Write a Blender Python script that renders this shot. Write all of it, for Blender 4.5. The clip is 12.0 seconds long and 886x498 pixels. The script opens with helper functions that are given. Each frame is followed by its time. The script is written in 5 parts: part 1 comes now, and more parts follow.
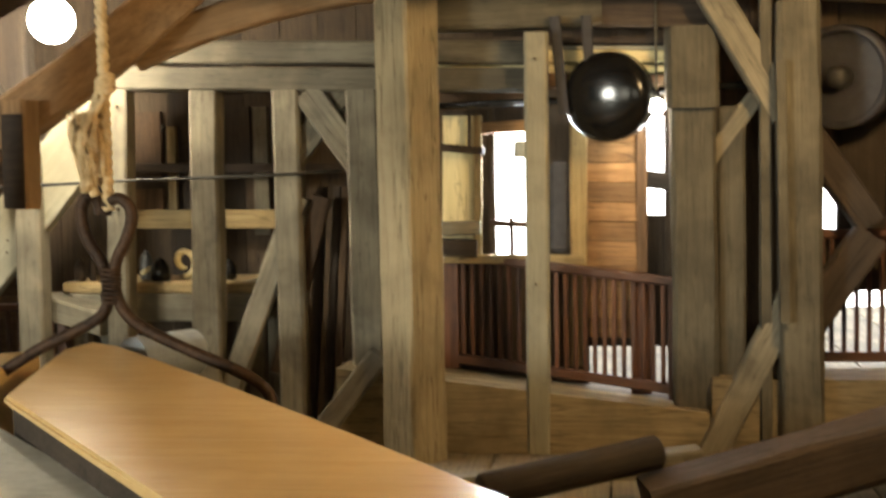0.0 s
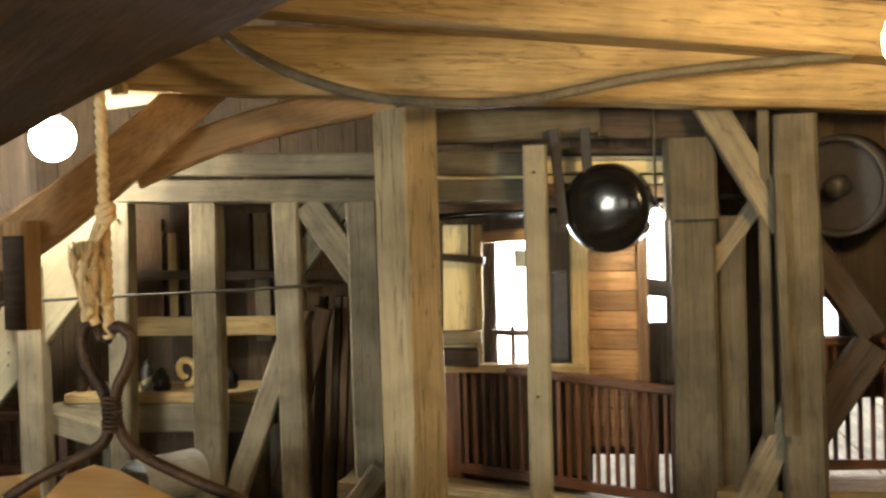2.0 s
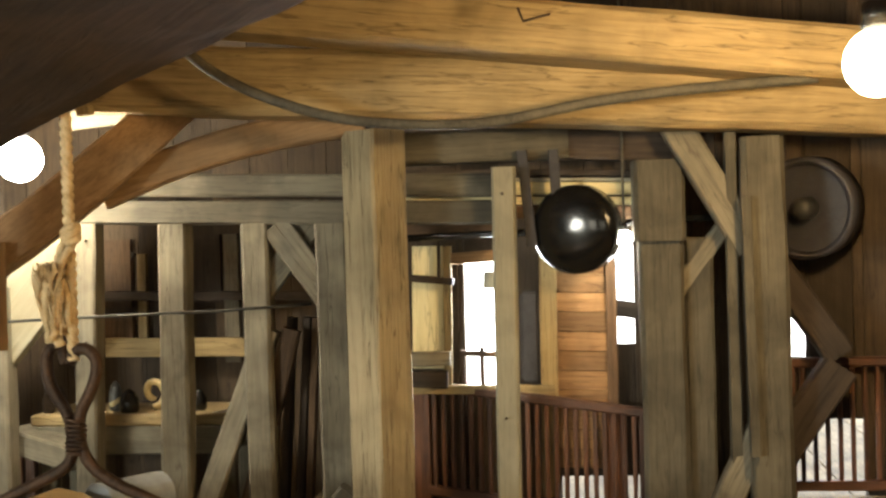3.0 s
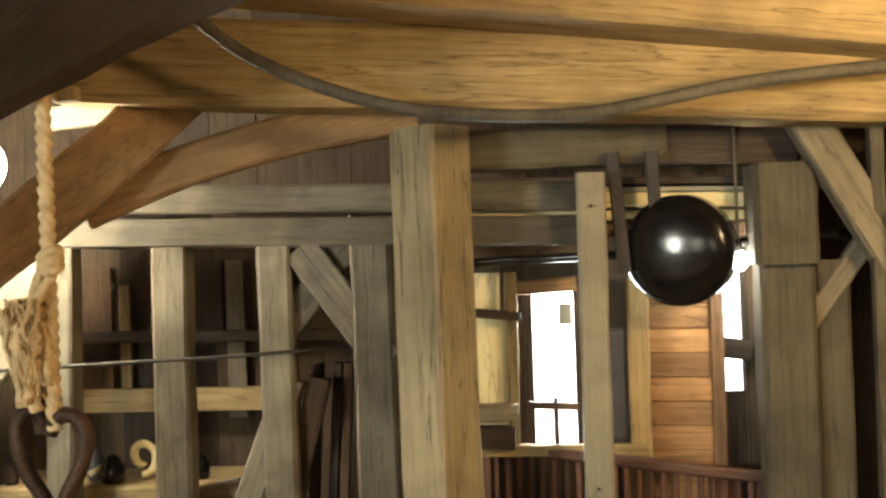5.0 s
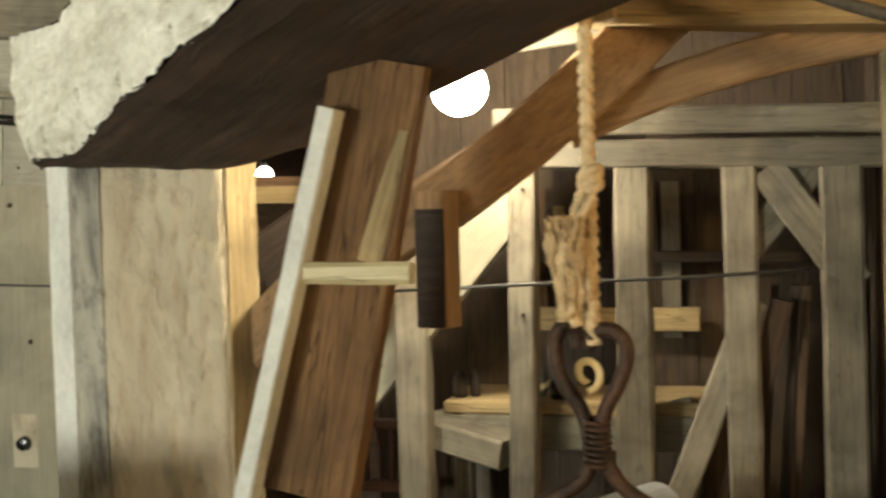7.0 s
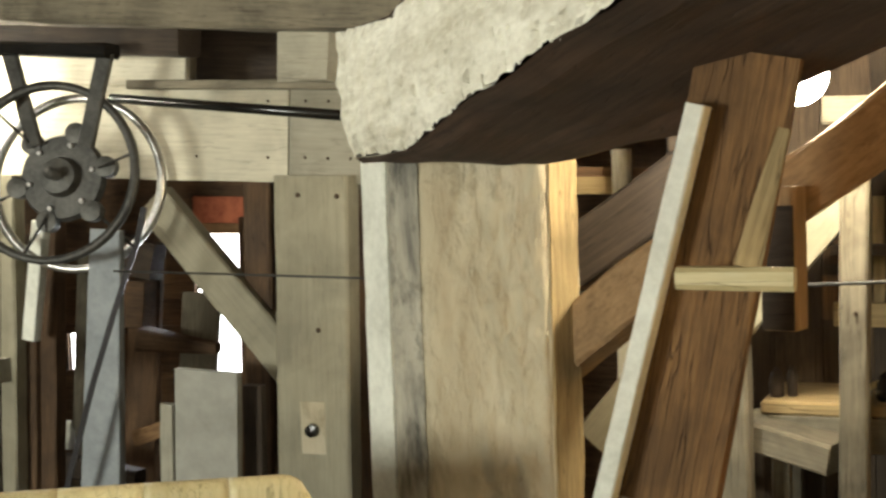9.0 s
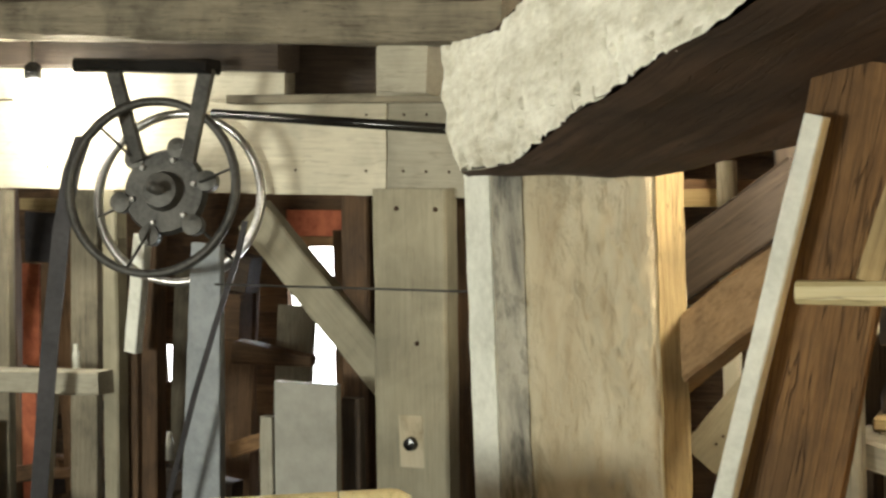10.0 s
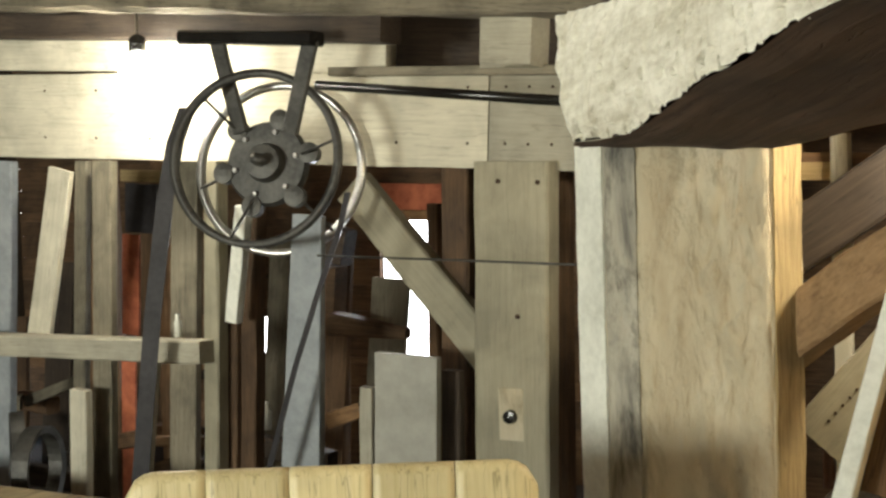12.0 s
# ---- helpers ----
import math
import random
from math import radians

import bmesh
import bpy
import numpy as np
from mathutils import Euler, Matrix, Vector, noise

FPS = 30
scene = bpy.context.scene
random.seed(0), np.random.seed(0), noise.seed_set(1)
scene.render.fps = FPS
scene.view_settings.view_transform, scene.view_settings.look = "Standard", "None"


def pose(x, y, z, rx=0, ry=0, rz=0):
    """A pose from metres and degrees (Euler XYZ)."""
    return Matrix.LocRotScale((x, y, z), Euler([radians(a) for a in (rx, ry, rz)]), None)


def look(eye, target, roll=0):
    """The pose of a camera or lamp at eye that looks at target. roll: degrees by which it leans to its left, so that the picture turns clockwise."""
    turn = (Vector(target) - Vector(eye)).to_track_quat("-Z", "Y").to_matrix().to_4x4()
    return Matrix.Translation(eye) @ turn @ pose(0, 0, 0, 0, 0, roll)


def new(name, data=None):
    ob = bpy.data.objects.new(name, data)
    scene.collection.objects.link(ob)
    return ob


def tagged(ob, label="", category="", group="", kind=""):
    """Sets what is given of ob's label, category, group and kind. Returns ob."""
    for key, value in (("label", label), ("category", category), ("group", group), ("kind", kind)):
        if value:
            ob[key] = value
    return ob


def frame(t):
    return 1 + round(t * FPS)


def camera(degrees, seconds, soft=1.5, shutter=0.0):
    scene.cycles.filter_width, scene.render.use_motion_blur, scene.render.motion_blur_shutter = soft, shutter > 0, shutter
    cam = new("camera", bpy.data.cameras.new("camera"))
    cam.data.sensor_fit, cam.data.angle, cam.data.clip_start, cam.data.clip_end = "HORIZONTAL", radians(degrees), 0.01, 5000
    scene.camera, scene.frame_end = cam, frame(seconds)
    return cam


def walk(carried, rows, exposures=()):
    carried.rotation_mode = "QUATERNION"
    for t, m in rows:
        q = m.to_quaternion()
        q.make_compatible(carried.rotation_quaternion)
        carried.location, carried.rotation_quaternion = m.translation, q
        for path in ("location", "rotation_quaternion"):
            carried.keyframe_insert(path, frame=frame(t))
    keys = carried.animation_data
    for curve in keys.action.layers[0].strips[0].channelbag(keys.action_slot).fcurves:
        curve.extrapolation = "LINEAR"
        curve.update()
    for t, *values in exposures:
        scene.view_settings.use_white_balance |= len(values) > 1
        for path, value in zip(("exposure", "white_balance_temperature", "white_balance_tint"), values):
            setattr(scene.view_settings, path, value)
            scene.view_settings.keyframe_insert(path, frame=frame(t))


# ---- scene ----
cam = camera(37.0, 12.0, soft=2.6, shutter=0.4)
PATH = [
    (0, (0.649, -0.407, 1.108), (0.387, 1.572, 0.986), -0.9),
    (0.5, (0.646, -0.412, 1.201), (0.317, 1.559, 1.131), -0.8),
    (1, (0.624, -0.416, 1.306), (0.304, 1.556, 1.222), -0.9),
    (1.5, (0.626, -0.396, 1.340), (0.330, 1.580, 1.260), -1.2),
    (2, (0.661, -0.395, 1.366), (0.396, 1.587, 1.321), -1.5),
    (2.5, (0.703, -0.386, 1.360), (0.470, 1.601, 1.334), -1.4),
    (4.3, (0.707, -0.386, 1.421), (0.469, 1.599, 1.417), -1.6),
    (4.5, (0.472, 0.014, 1.402), (0.281, 2.005, 1.397), -1.5),
    (5, (0.151, 0.698, 1.377), (0.002, 2.693, 1.399), -1.9),
    (5.5, (0.037, 0.680, 1.379), (-0.187, 2.667, 1.384), -1.9),
    (6, (-0.168, 0.634, 1.354), (-0.476, 2.610, 1.314), -1.4),
    (6.5, (-0.367, 0.582, 1.365), (-0.777, 2.539, 1.318), -1.5),
    (7, (-0.626, 0.556, 1.380), (-1.127, 2.491, 1.302), -1.6),
    (7.5, (-0.847, 0.514, 1.422), (-1.390, 2.437, 1.337), -0.7),
    (9.5, (-1.133, 0.542, 1.469), (-1.972, 2.354, 1.363), -2.4),
    (10, (-1.177, 0.523, 1.472), (-2.060, 2.315, 1.385), -2.2),
    (10.5, (-1.201, 0.522, 1.469), (-2.117, 2.298, 1.379), -2.2),
    (11, (-1.224, 0.522, 1.459), (-2.161, 2.286, 1.351), -1.9),
    (11.5, (-1.260, 0.491, 1.462), (-2.224, 2.240, 1.347), -1.8),
    (12, (-1.288, 0.479, 1.457), (-2.273, 2.215, 1.339), -1.9),
]
walk(cam, [(t, look(eye, target, roll)) for t, eye, target, roll in PATH])

# ---- world and lights ----
world = bpy.data.worlds.new("world")
scene.world = world
world.use_nodes = True
sky = world.node_tree.nodes.new("ShaderNodeTexSky")
sky.sky_type, sky.sun_disc = "NISHITA", False
sky.sun_elevation, sky.sun_rotation = radians(40), radians(20)
world.node_tree.nodes["Background"].inputs["Strength"].default_value = 0.12
world.node_tree.links.new(sky.outputs[0], world.node_tree.nodes["Background"].inputs["Color"])
scene.view_settings.exposure = 0.68


def lamp(name, kind, m, power, colour, size=0.1, size_y=None):
    data = bpy.data.lights.new(name, kind)
    data.energy, data.color = power, colour
    if kind == "AREA":
        data.shape, data.size, data.size_y = "RECTANGLE", size, size_y or size
    elif kind == "SUN":
        data.angle = size
    else:
        data.shadow_soft_size = size
    ob = new(name, data)
    ob.matrix_world = m
    return ob


WARM, COOL, DAY = (1.0, 0.63, 0.25), (1.0, 0.91, 0.68), (0.9, 0.96, 1.0)
LAMP_LEFT = (-1.672, 4.870, 1.744)
LAMP_RIGHT = (1.497, 3.450, 1.834)
LAMP_MILL = (-6.148, 5.840, 2.040)
LAMP_FAR = (0.813, 5.247, 1.353)

# ---- materials ----
def shader(name, rough=0.8, metal=0.0):
    m = bpy.data.materials.new(name)
    m.use_nodes = True
    b = m.node_tree.nodes["Principled BSDF"]
    b.inputs["Roughness"].default_value, b.inputs["Metallic"].default_value = rough, metal
    return m, m.node_tree.nodes, m.node_tree.links, b


def ramp_node(nodes, stops):
    r = nodes.new("ShaderNodeValToRGB")
    e = r.color_ramp.elements
    e[0].position, e[0].color = stops[0][0], (*stops[0][1], 1)
    e[1].position, e[1].color = stops[-1][0], (*stops[-1][1], 1)
    for p, c in stops[1:-1]:
        e.new(p).color = (*c, 1)
    return r


def noise_node(nodes, links, vec, scale, detail=5.0, rough=0.6, distort=0.0):
    n = nodes.new("ShaderNodeTexNoise")
    n.inputs["Scale"].default_value, n.inputs["Detail"].default_value = scale, detail
    n.inputs["Roughness"].default_value, n.inputs["Distortion"].default_value = rough, distort
    links.new(vec, n.inputs["Vector"])
    return n


def wood(name, dark, mid, light, rough=0.85, grain=1.0, bump=0.5, stain=0.55, vary=0.35, cracks=0.6):
    """Timber with its grain along the object's local x, stains, fine cracks and a tint of its own per piece."""
    m, nodes, links, b = shader(name, rough)
    tc = nodes.new("ShaderNodeTexCoord")
    info = nodes.new("ShaderNodeObjectInfo")
    shift = nodes.new("ShaderNodeVectorMath")
    shift.operation = "MULTIPLY_ADD"
    links.new(info.outputs["Random"], shift.inputs[0])
    shift.inputs[1].default_value = (37.0, 19.0, 53.0)
    links.new(tc.outputs["Object"], shift.inputs[2])
    mp = nodes.new("ShaderNodeMapping")
    mp.inputs["Scale"].default_value = (1.3 * grain, 27 * grain, 27 * grain)
    links.new(shift.outputs[0], mp.inputs["Vector"])
    fine = noise_node(nodes, links, mp.outputs[0], 2.2, 8, 0.68, 0.6)
    col = ramp_node(nodes, [(0.22, dark), (0.5, mid), (0.8, light)])
    links.new(fine.outputs["Fac"], col.inputs["Fac"])
    # broad stains
    big = noise_node(nodes, links, shift.outputs[0], 3.1, 4, 0.6, 0.4)
    bigr = ramp_node(nodes, [(0.35, (1 - stain,) * 3), (0.62, (1, 1, 1))])
    links.new(big.outputs["Fac"], bigr.inputs["Fac"])
    mix = nodes.new("ShaderNodeMix")
    mix.data_type, mix.blend_type = "RGBA", "MULTIPLY"
    mix.inputs["Factor"].default_value = 0.85
    links.new(col.outputs[0], mix.inputs[6])
    links.new(bigr.outputs[0], mix.inputs[7])
    # long drying cracks
    mp2 = nodes.new("ShaderNodeMapping")
    mp2.inputs["Scale"].default_value = (0.9, 16, 16)
    links.new(shift.outputs[0], mp2.inputs["Vector"])
    crack = noise_node(nodes, links, mp2.outputs[0], 1.7, 3, 0.5, 0.3)
    cr = ramp_node(nodes, [(0.485, (1, 1, 1)), (0.5, (0.25, 0.22, 0.2)), (0.515, (1, 1, 1))])
    links.new(crack.outputs["Fac"], cr.inputs["Fac"])
    mix2 = nodes.new("ShaderNodeMix")
    mix2.data_type, mix2.blend_type = "RGBA", "MULTIPLY"
    mix2.inputs["Factor"].default_value = cracks
    links.new(mix.outputs[2], mix2.inputs[6])
    links.new(cr.outputs[0], mix2.inputs[7])
    hsv = nodes.new("ShaderNodeHueSaturation")
    mr = nodes.new("ShaderNodeMapRange")
    mr.inputs["To Min"].default_value, mr.inputs["To Max"].default_value = 1 - vary, 1 + vary
    links.new(info.outputs["Random"], mr.inputs["Value"])
    links.new(mr.outputs[0], hsv.inputs["Value"])
    links.new(mix2.outputs[2], hsv.inputs["Color"])
    links.new(hsv.outputs[0], b.inputs["Base Color"])
    add = nodes.new("ShaderNodeMath")
    add.operation = "MULTIPLY_ADD"
    add.inputs[1].default_value = 0.6
    links.new(fine.outputs["Fac"], add.inputs[0])
    links.new(cr.outputs[0], add.inputs[2])
    bp = nodes.new("ShaderNodeBump")
    bp.inputs["Strength"].default_value, bp.inputs["Distance"].default_value = bump, 0.012
    links.new(add.outputs[0], bp.inputs["Height"])
    links.new(bp.outputs[0], b.inputs["Normal"])
    return m


def grainy(name, dark, light, scale=30.0, rough=0.8, metal=0.0, bump=0.3, second=4.0, stretch=(1, 1, 1)):
    """A mottled surface: fine grain over broad patches."""
    m, nodes, links, b = shader(name, rough, metal)
    tc = nodes.new("ShaderNodeTexCoord")
    mp = nodes.new("ShaderNodeMapping")
    mp.inputs["Scale"].default_value = stretch
    links.new(tc.outputs["Object"], mp.inputs["Vector"])
    a = noise_node(nodes, links, mp.outputs[0], scale, 6, 0.65)
    c = noise_node(nodes, links, mp.outputs[0], second, 4, 0.6, 0.5)
    half = nodes.new("ShaderNodeMath")
    half.operation = "MULTIPLY_ADD"
    half.inputs[1].default_value = 0.45
    links.new(a.outputs["Fac"], half.inputs[0])
    sc = nodes.new("ShaderNodeMath")
    sc.operation = "MULTIPLY"
    sc.inputs[1].default_value = 0.55
    links.new(c.outputs["Fac"], sc.inputs[0])
    links.new(sc.outputs[0], half.inputs[2])
    col = ramp_node(nodes, [(0.36, dark), (0.62, light)])
    links.new(half.outputs[0], col.inputs["Fac"])
    links.new(col.outputs[0], b.inputs["Base Color"])
    bp = nodes.new("ShaderNodeBump")
    bp.inputs["Strength"].default_value, bp.inputs["Distance"].default_value = bump, 0.01
    links.new(a.outputs["Fac"], bp.inputs["Height"])
    links.new(bp.outputs[0], b.inputs["Normal"])
    return m


def scuffed(name, base, light, dark, soot):
    """Old whitewashed timber: smooth tan coat, raised peeling patches, long upright cracks and sooty rubbed stains."""
    m, nodes, links, b = shader(name, 0.85)
    tc = nodes.new("ShaderNodeTexCoord")
    tall = nodes.new("ShaderNodeMapping")
    tall.inputs["Scale"].default_value = (1, 1, 0.35)
    links.new(tc.outputs["Object"], tall.inputs["Vector"])
    broad = noise_node(nodes, links, tall.outputs[0], 4.5, 5, 0.6, 0.6)
    col = ramp_node(nodes, [(0.34, dark), (0.48, base), (0.66, light)])
    links.new(broad.outputs["Fac"], col.inputs["Fac"])
    patch = noise_node(nodes, links, tall.outputs[0], 16, 7, 0.62, 0.15)
    pr = ramp_node(nodes, [(0.46, (0, 0, 0)), (0.74, (1, 1, 1))])
    links.new(patch.outputs["Fac"], pr.inputs["Fac"])
    line = nodes.new("ShaderNodeMapping")
    line.inputs["Scale"].default_value = (9, 9, 0.5)
    links.new(tc.outputs["Object"], line.inputs["Vector"])
    crack = noise_node(nodes, links, line.outputs[0], 1.1, 3, 0.55, 0.5)
    cr = ramp_node(nodes, [(0.482, (1, 1, 1)), (0.5, soot), (0.516, (1, 1, 1))])
    links.new(crack.outputs["Fac"], cr.inputs["Fac"])
    smear = noise_node(nodes, links, tall.outputs[0], 2.3, 6, 0.75, 0.8)
    sm = ramp_node(nodes, [(0.36, soot), (0.47, (1, 1, 1))])
    links.new(smear.outputs["Fac"], sm.inputs["Fac"])
    mix = nodes.new("ShaderNodeMix")
    mix.data_type, mix.blend_type = "RGBA", "MULTIPLY"
    mix.inputs["Factor"].default_value = 0.75
    links.new(col.outputs[0], mix.inputs[6])
    links.new(sm.outputs[0], mix.inputs[7])
    mix2 = nodes.new("ShaderNodeMix")
    mix2.data_type, mix2.blend_type = "RGBA", "MULTIPLY"
    mix2.inputs["Factor"].default_value = 0.0
    links.new(mix.outputs[2], mix2.inputs[6])
    links.new(cr.outputs[0], mix2.inputs[7])
    links.new(mix2.outputs[2], b.inputs["Base Color"])
    add = nodes.new("ShaderNodeMath")
    add.operation = "ADD"
    links.new(pr.outputs[0], add.inputs[0])
    links.new(patch.outputs["Fac"], add.inputs[1])
    bp = nodes.new("ShaderNodeBump")
    bp.inputs["Strength"].default_value, bp.inputs["Distance"].default_value = 0.8, 0.012
    links.new(add.outputs[0], bp.inputs["Height"])
    links.new(bp.outputs[0], b.inputs["Normal"])
    return m


def glow(name, colour, strength):
    m, nodes, links, b = shader(name, 0.5)
    b.inputs["Base Color"].default_value = (*colour, 1)
    b.inputs["Emission Color"].default_value = (*colour, 1)
    b.inputs["Emission Strength"].default_value = strength
    return m


M_GREY = wood("weathered_oak", (0.125, 0.11, 0.078), (0.2, 0.177, 0.127), (0.265, 0.235, 0.17), vary=0.2, stain=0.62, cracks=0.5, bump=0.4)
# M_GREY at about half its value: dim light put into the colour
M_SHADE = wood("shaded_oak", (0.07, 0.062, 0.044), (0.11, 0.097, 0.068), (0.15, 0.132, 0.095), vary=0.14, stain=0.6, cracks=0.45, bump=0.4)
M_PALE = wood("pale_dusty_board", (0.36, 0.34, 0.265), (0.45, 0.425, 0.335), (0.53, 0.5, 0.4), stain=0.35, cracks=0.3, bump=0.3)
M_WARM = wood("warm_pine_beam", (0.17, 0.115, 0.05), (0.35, 0.255, 0.12), (0.47, 0.355, 0.18), stain=0.4, vary=0.15)
M_BROWN = wood("brown_oak", (0.06, 0.035, 0.018), (0.15, 0.085, 0.042), (0.24, 0.145, 0.075))
# Beam oak darkened for the tie beam's underside: shade put into colour
M_UNDER = wood("underside_shade_oak", (0.022, 0.012, 0.007), (0.055, 0.032, 0.02), (0.095, 0.06, 0.038), vary=0.03, grain=0.7)
M_ARCH = wood("red_brown_oak", (0.165, 0.096, 0.044), (0.295, 0.183, 0.087), (0.385, 0.25, 0.128), stain=0.35, vary=0.05, cracks=0.25, bump=0.25)
M_DARK = wood("dark_timber", (0.02, 0.014, 0.009), (0.05, 0.035, 0.024), (0.085, 0.06, 0.04))
M_RAIL = wood("red_brown_rail", (0.05, 0.02, 0.011), (0.12, 0.05, 0.025), (0.2, 0.09, 0.045), rough=0.55)
M_PLANK = wood("orange_planking", (0.14, 0.07, 0.028), (0.3, 0.165, 0.07), (0.42, 0.26, 0.12), vary=0.45)
M_HEWN = grainy("axe_cut_whitewash", (0.5, 0.475, 0.37), (0.86, 0.85, 0.75), 26, 0.9, 0, 0.8, 5, (0.6, 1.6, 1.6))
M_TANPOST = wood("tan_oak_post", (0.19, 0.15, 0.085), (0.34, 0.275, 0.165), (0.43, 0.36, 0.23), stain=0.4, vary=0.02, cracks=0.85, bump=0.6)
M_DUST = wood("dusty_grey_board", (0.255, 0.235, 0.165), (0.31, 0.285, 0.205), (0.36, 0.33, 0.245), stain=0.35, vary=0.1, cracks=0.2, bump=0.22)
M_STRUT = wood("rough_brown_strut", (0.065, 0.03, 0.01), (0.185, 0.098, 0.036), (0.3, 0.172, 0.066), stain=0.55, vary=0.05, grain=1.6, bump=1.0)
M_SOOT = scuffed("sooty_rubbed_timber", (0.4, 0.38, 0.31), (0.52, 0.5, 0.42), (0.13, 0.125, 0.11), (0.06, 0.06, 0.06))
M_POST = scuffed("scuffed_whitewashed_timber", (0.48, 0.425, 0.3), (0.56, 0.505, 0.375), (0.4, 0.335, 0.225), (0.36, 0.33, 0.28))
M_WHITE = grainy("whitewashed_wood", (0.5, 0.51, 0.45), (0.72, 0.73, 0.66), 30, 0.8, 0, 0.4, 3)
M_FLOOR = wood("worn_floorboard", (0.13, 0.1, 0.055), (0.25, 0.195, 0.11), (0.36, 0.29, 0.17), vary=0.2)
M_LID = wood("varnished_pine_lid", (0.68, 0.44, 0.17), (0.77, 0.52, 0.22), (0.84, 0.6, 0.28), rough=0.27, grain=0.6, bump=0.03, stain=0.12, vary=0.02, cracks=0.12)
M_IRON = grainy("rusted_iron", (0.02, 0.013, 0.009), (0.09, 0.05, 0.028), 60, 0.6, 0.55, 0.4, 9)
M_BLACK = grainy("black_cast_iron", (0.004, 0.004, 0.004), (0.012, 0.012, 0.011), 40, 0.2, 0.0, 0.15, 6)
M_CAST = grainy("dusty_cast_iron", (0.03, 0.03, 0.028), (0.085, 0.083, 0.075), 40, 0.5, 0.5, 0.3, 6)
M_STEEL = grainy("bare_steel_rim", (0.3, 0.3, 0.29), (0.55, 0.55, 0.53), 50, 0.3, 0.9, 0.15, 7)
M_ROPE = grainy("hemp_rope", (0.45, 0.31, 0.15), (0.78, 0.6, 0.34), 120, 0.95, 0, 0.6, 20)
M_GREYPAINT = grainy("blue_grey_paint", (0.2, 0.22, 0.235), (0.31, 0.335, 0.35), 22, 0.7, 0, 0.2, 4)
M_ZINC = grainy("dull_grey_sheet", (0.24, 0.235, 0.2), (0.36, 0.355, 0.31), 9, 0.6, 0, 0.12, 2.5)
M_CABLE = grainy("grey_cable", (0.04, 0.036, 0.027), (0.1, 0.09, 0.065), 60, 0.75, 0, 0.2, 8)
M_GLOSS = grainy("glossy_black_enamel", (0.003, 0.003, 0.003), (0.008, 0.008, 0.008), 30, 0.16, 0.0, 0.06, 4)
M_BELT = grainy("leather_belt", (0.012, 0.011, 0.013), (0.035, 0.032, 0.036), 30, 0.6, 0, 0.3, 5)
M_WALL = wood("wall_boarding", (0.032, 0.021, 0.012), (0.066, 0.044, 0.025), (0.1, 0.068, 0.04))
M_SACK = grainy("canvas", (0.5, 0.42, 0.2), (0.75, 0.66, 0.38), 30, 0.85, 0, 0.3, 3)
M_BRICK = grainy("red_tile", (0.25, 0.06, 0.03), (0.5, 0.15, 0.07), 20, 0.85, 0, 0.4, 5)
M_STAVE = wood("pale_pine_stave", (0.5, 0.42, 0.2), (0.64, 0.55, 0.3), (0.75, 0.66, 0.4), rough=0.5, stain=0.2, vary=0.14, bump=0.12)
M_BULB = glow("lamp_glass", (1.0, 0.97, 0.88), 30.0)
M_WARMBULB = glow("warm_lamp_glass", (1.0, 0.85, 0.55), 26.0)
M_DAY = glow("daylight", (1.0, 1.0, 1.0), 5.0)


# ---- building helpers ----
def empty(name, at=(0, 0, 0)):
    ob = new(name)
    ob.location = at
    return ob


def link_mesh(name, bm, material, parent=None, label="", m=None, smooth=False):
    me = bpy.data.meshes.new(name)
    bmesh.ops.recalc_face_normals(bm, faces=bm.faces[:])
    bm.to_mesh(me)
    bm.free()
    me.materials.append(material)
    if smooth:
        me.polygons.foreach_set("use_smooth", [True] * len(me.polygons))
    ob = new(name, me)
    if m is not None:
        ob.matrix_world = m
    if parent is not None:
        ob.parent = parent
        ob.matrix_parent_inverse = parent.matrix_basis.inverted()
    if label:
        ob["label"] = label
    return ob


def part(name, bm, material, parent, label="", m=None, smooth=False):
    return link_mesh(name, bm, material, parent, label, m, smooth)


def axis_frame(a, b, up=(0, 0, 1)):
    """A frame at a with x along a to b and z as near to up as can be; also the length."""
    a, b = Vector(a), Vector(b)
    x = (b - a).normalized()
    u = Vector(up)
    if abs(x.dot(u.normalized())) > 0.98:
        u = Vector((0, 1, 0))
    y = u.cross(x).normalized()
    z = x.cross(y)
    m = Matrix((x, y, z)).transposed().to_4x4()
    m.translation = a
    return m, (b - a).length


def timber_mesh(length, w, h, bevel=0.1, rough=0.012, taper=1.0, seed=0, bow=0.0, step=0.12):
    """A hand-cut timber along x: w across (y), h high (z), chamfered edges, uneven faces, sawn ends."""
    bm = bmesh.new()
    n = max(2, min(26, int(length / step)))
    c = bevel * min(w, h)
    rings = []
    for i in range(n + 1):
        f = i / n
        k = 1 + (taper - 1) * f
        hw, hh = w * k / 2, h * k / 2
        pts = [(-hw + c, -hh), (hw - c, -hh), (hw, -hh + c), (hw, hh - c), (hw - c, hh), (-hw + c, hh), (-hw, hh - c), (-hw, -hh + c)]
        ring = []
        for j, (y, z) in enumerate(pts):
            v = noise.noise_vector(Vector((f * length * 3 + seed * 7.3, j * 0.9 + seed, seed * 1.7)))
            ring.append(bm.verts.new((f * length, y + v[0] * rough, z + v[1] * rough + bow * math.sin(math.pi * f))))
        rings.append(ring)
    for r, s in zip(rings, rings[1:]):
        for j in range(8):
            bm.faces.new((r[j], r[(j + 1) % 8], s[(j + 1) % 8], s[j]))
    bm.faces.new(rings[0][::-1])
    bm.faces.new(rings[-1])
    return bm


COUNT = [0]


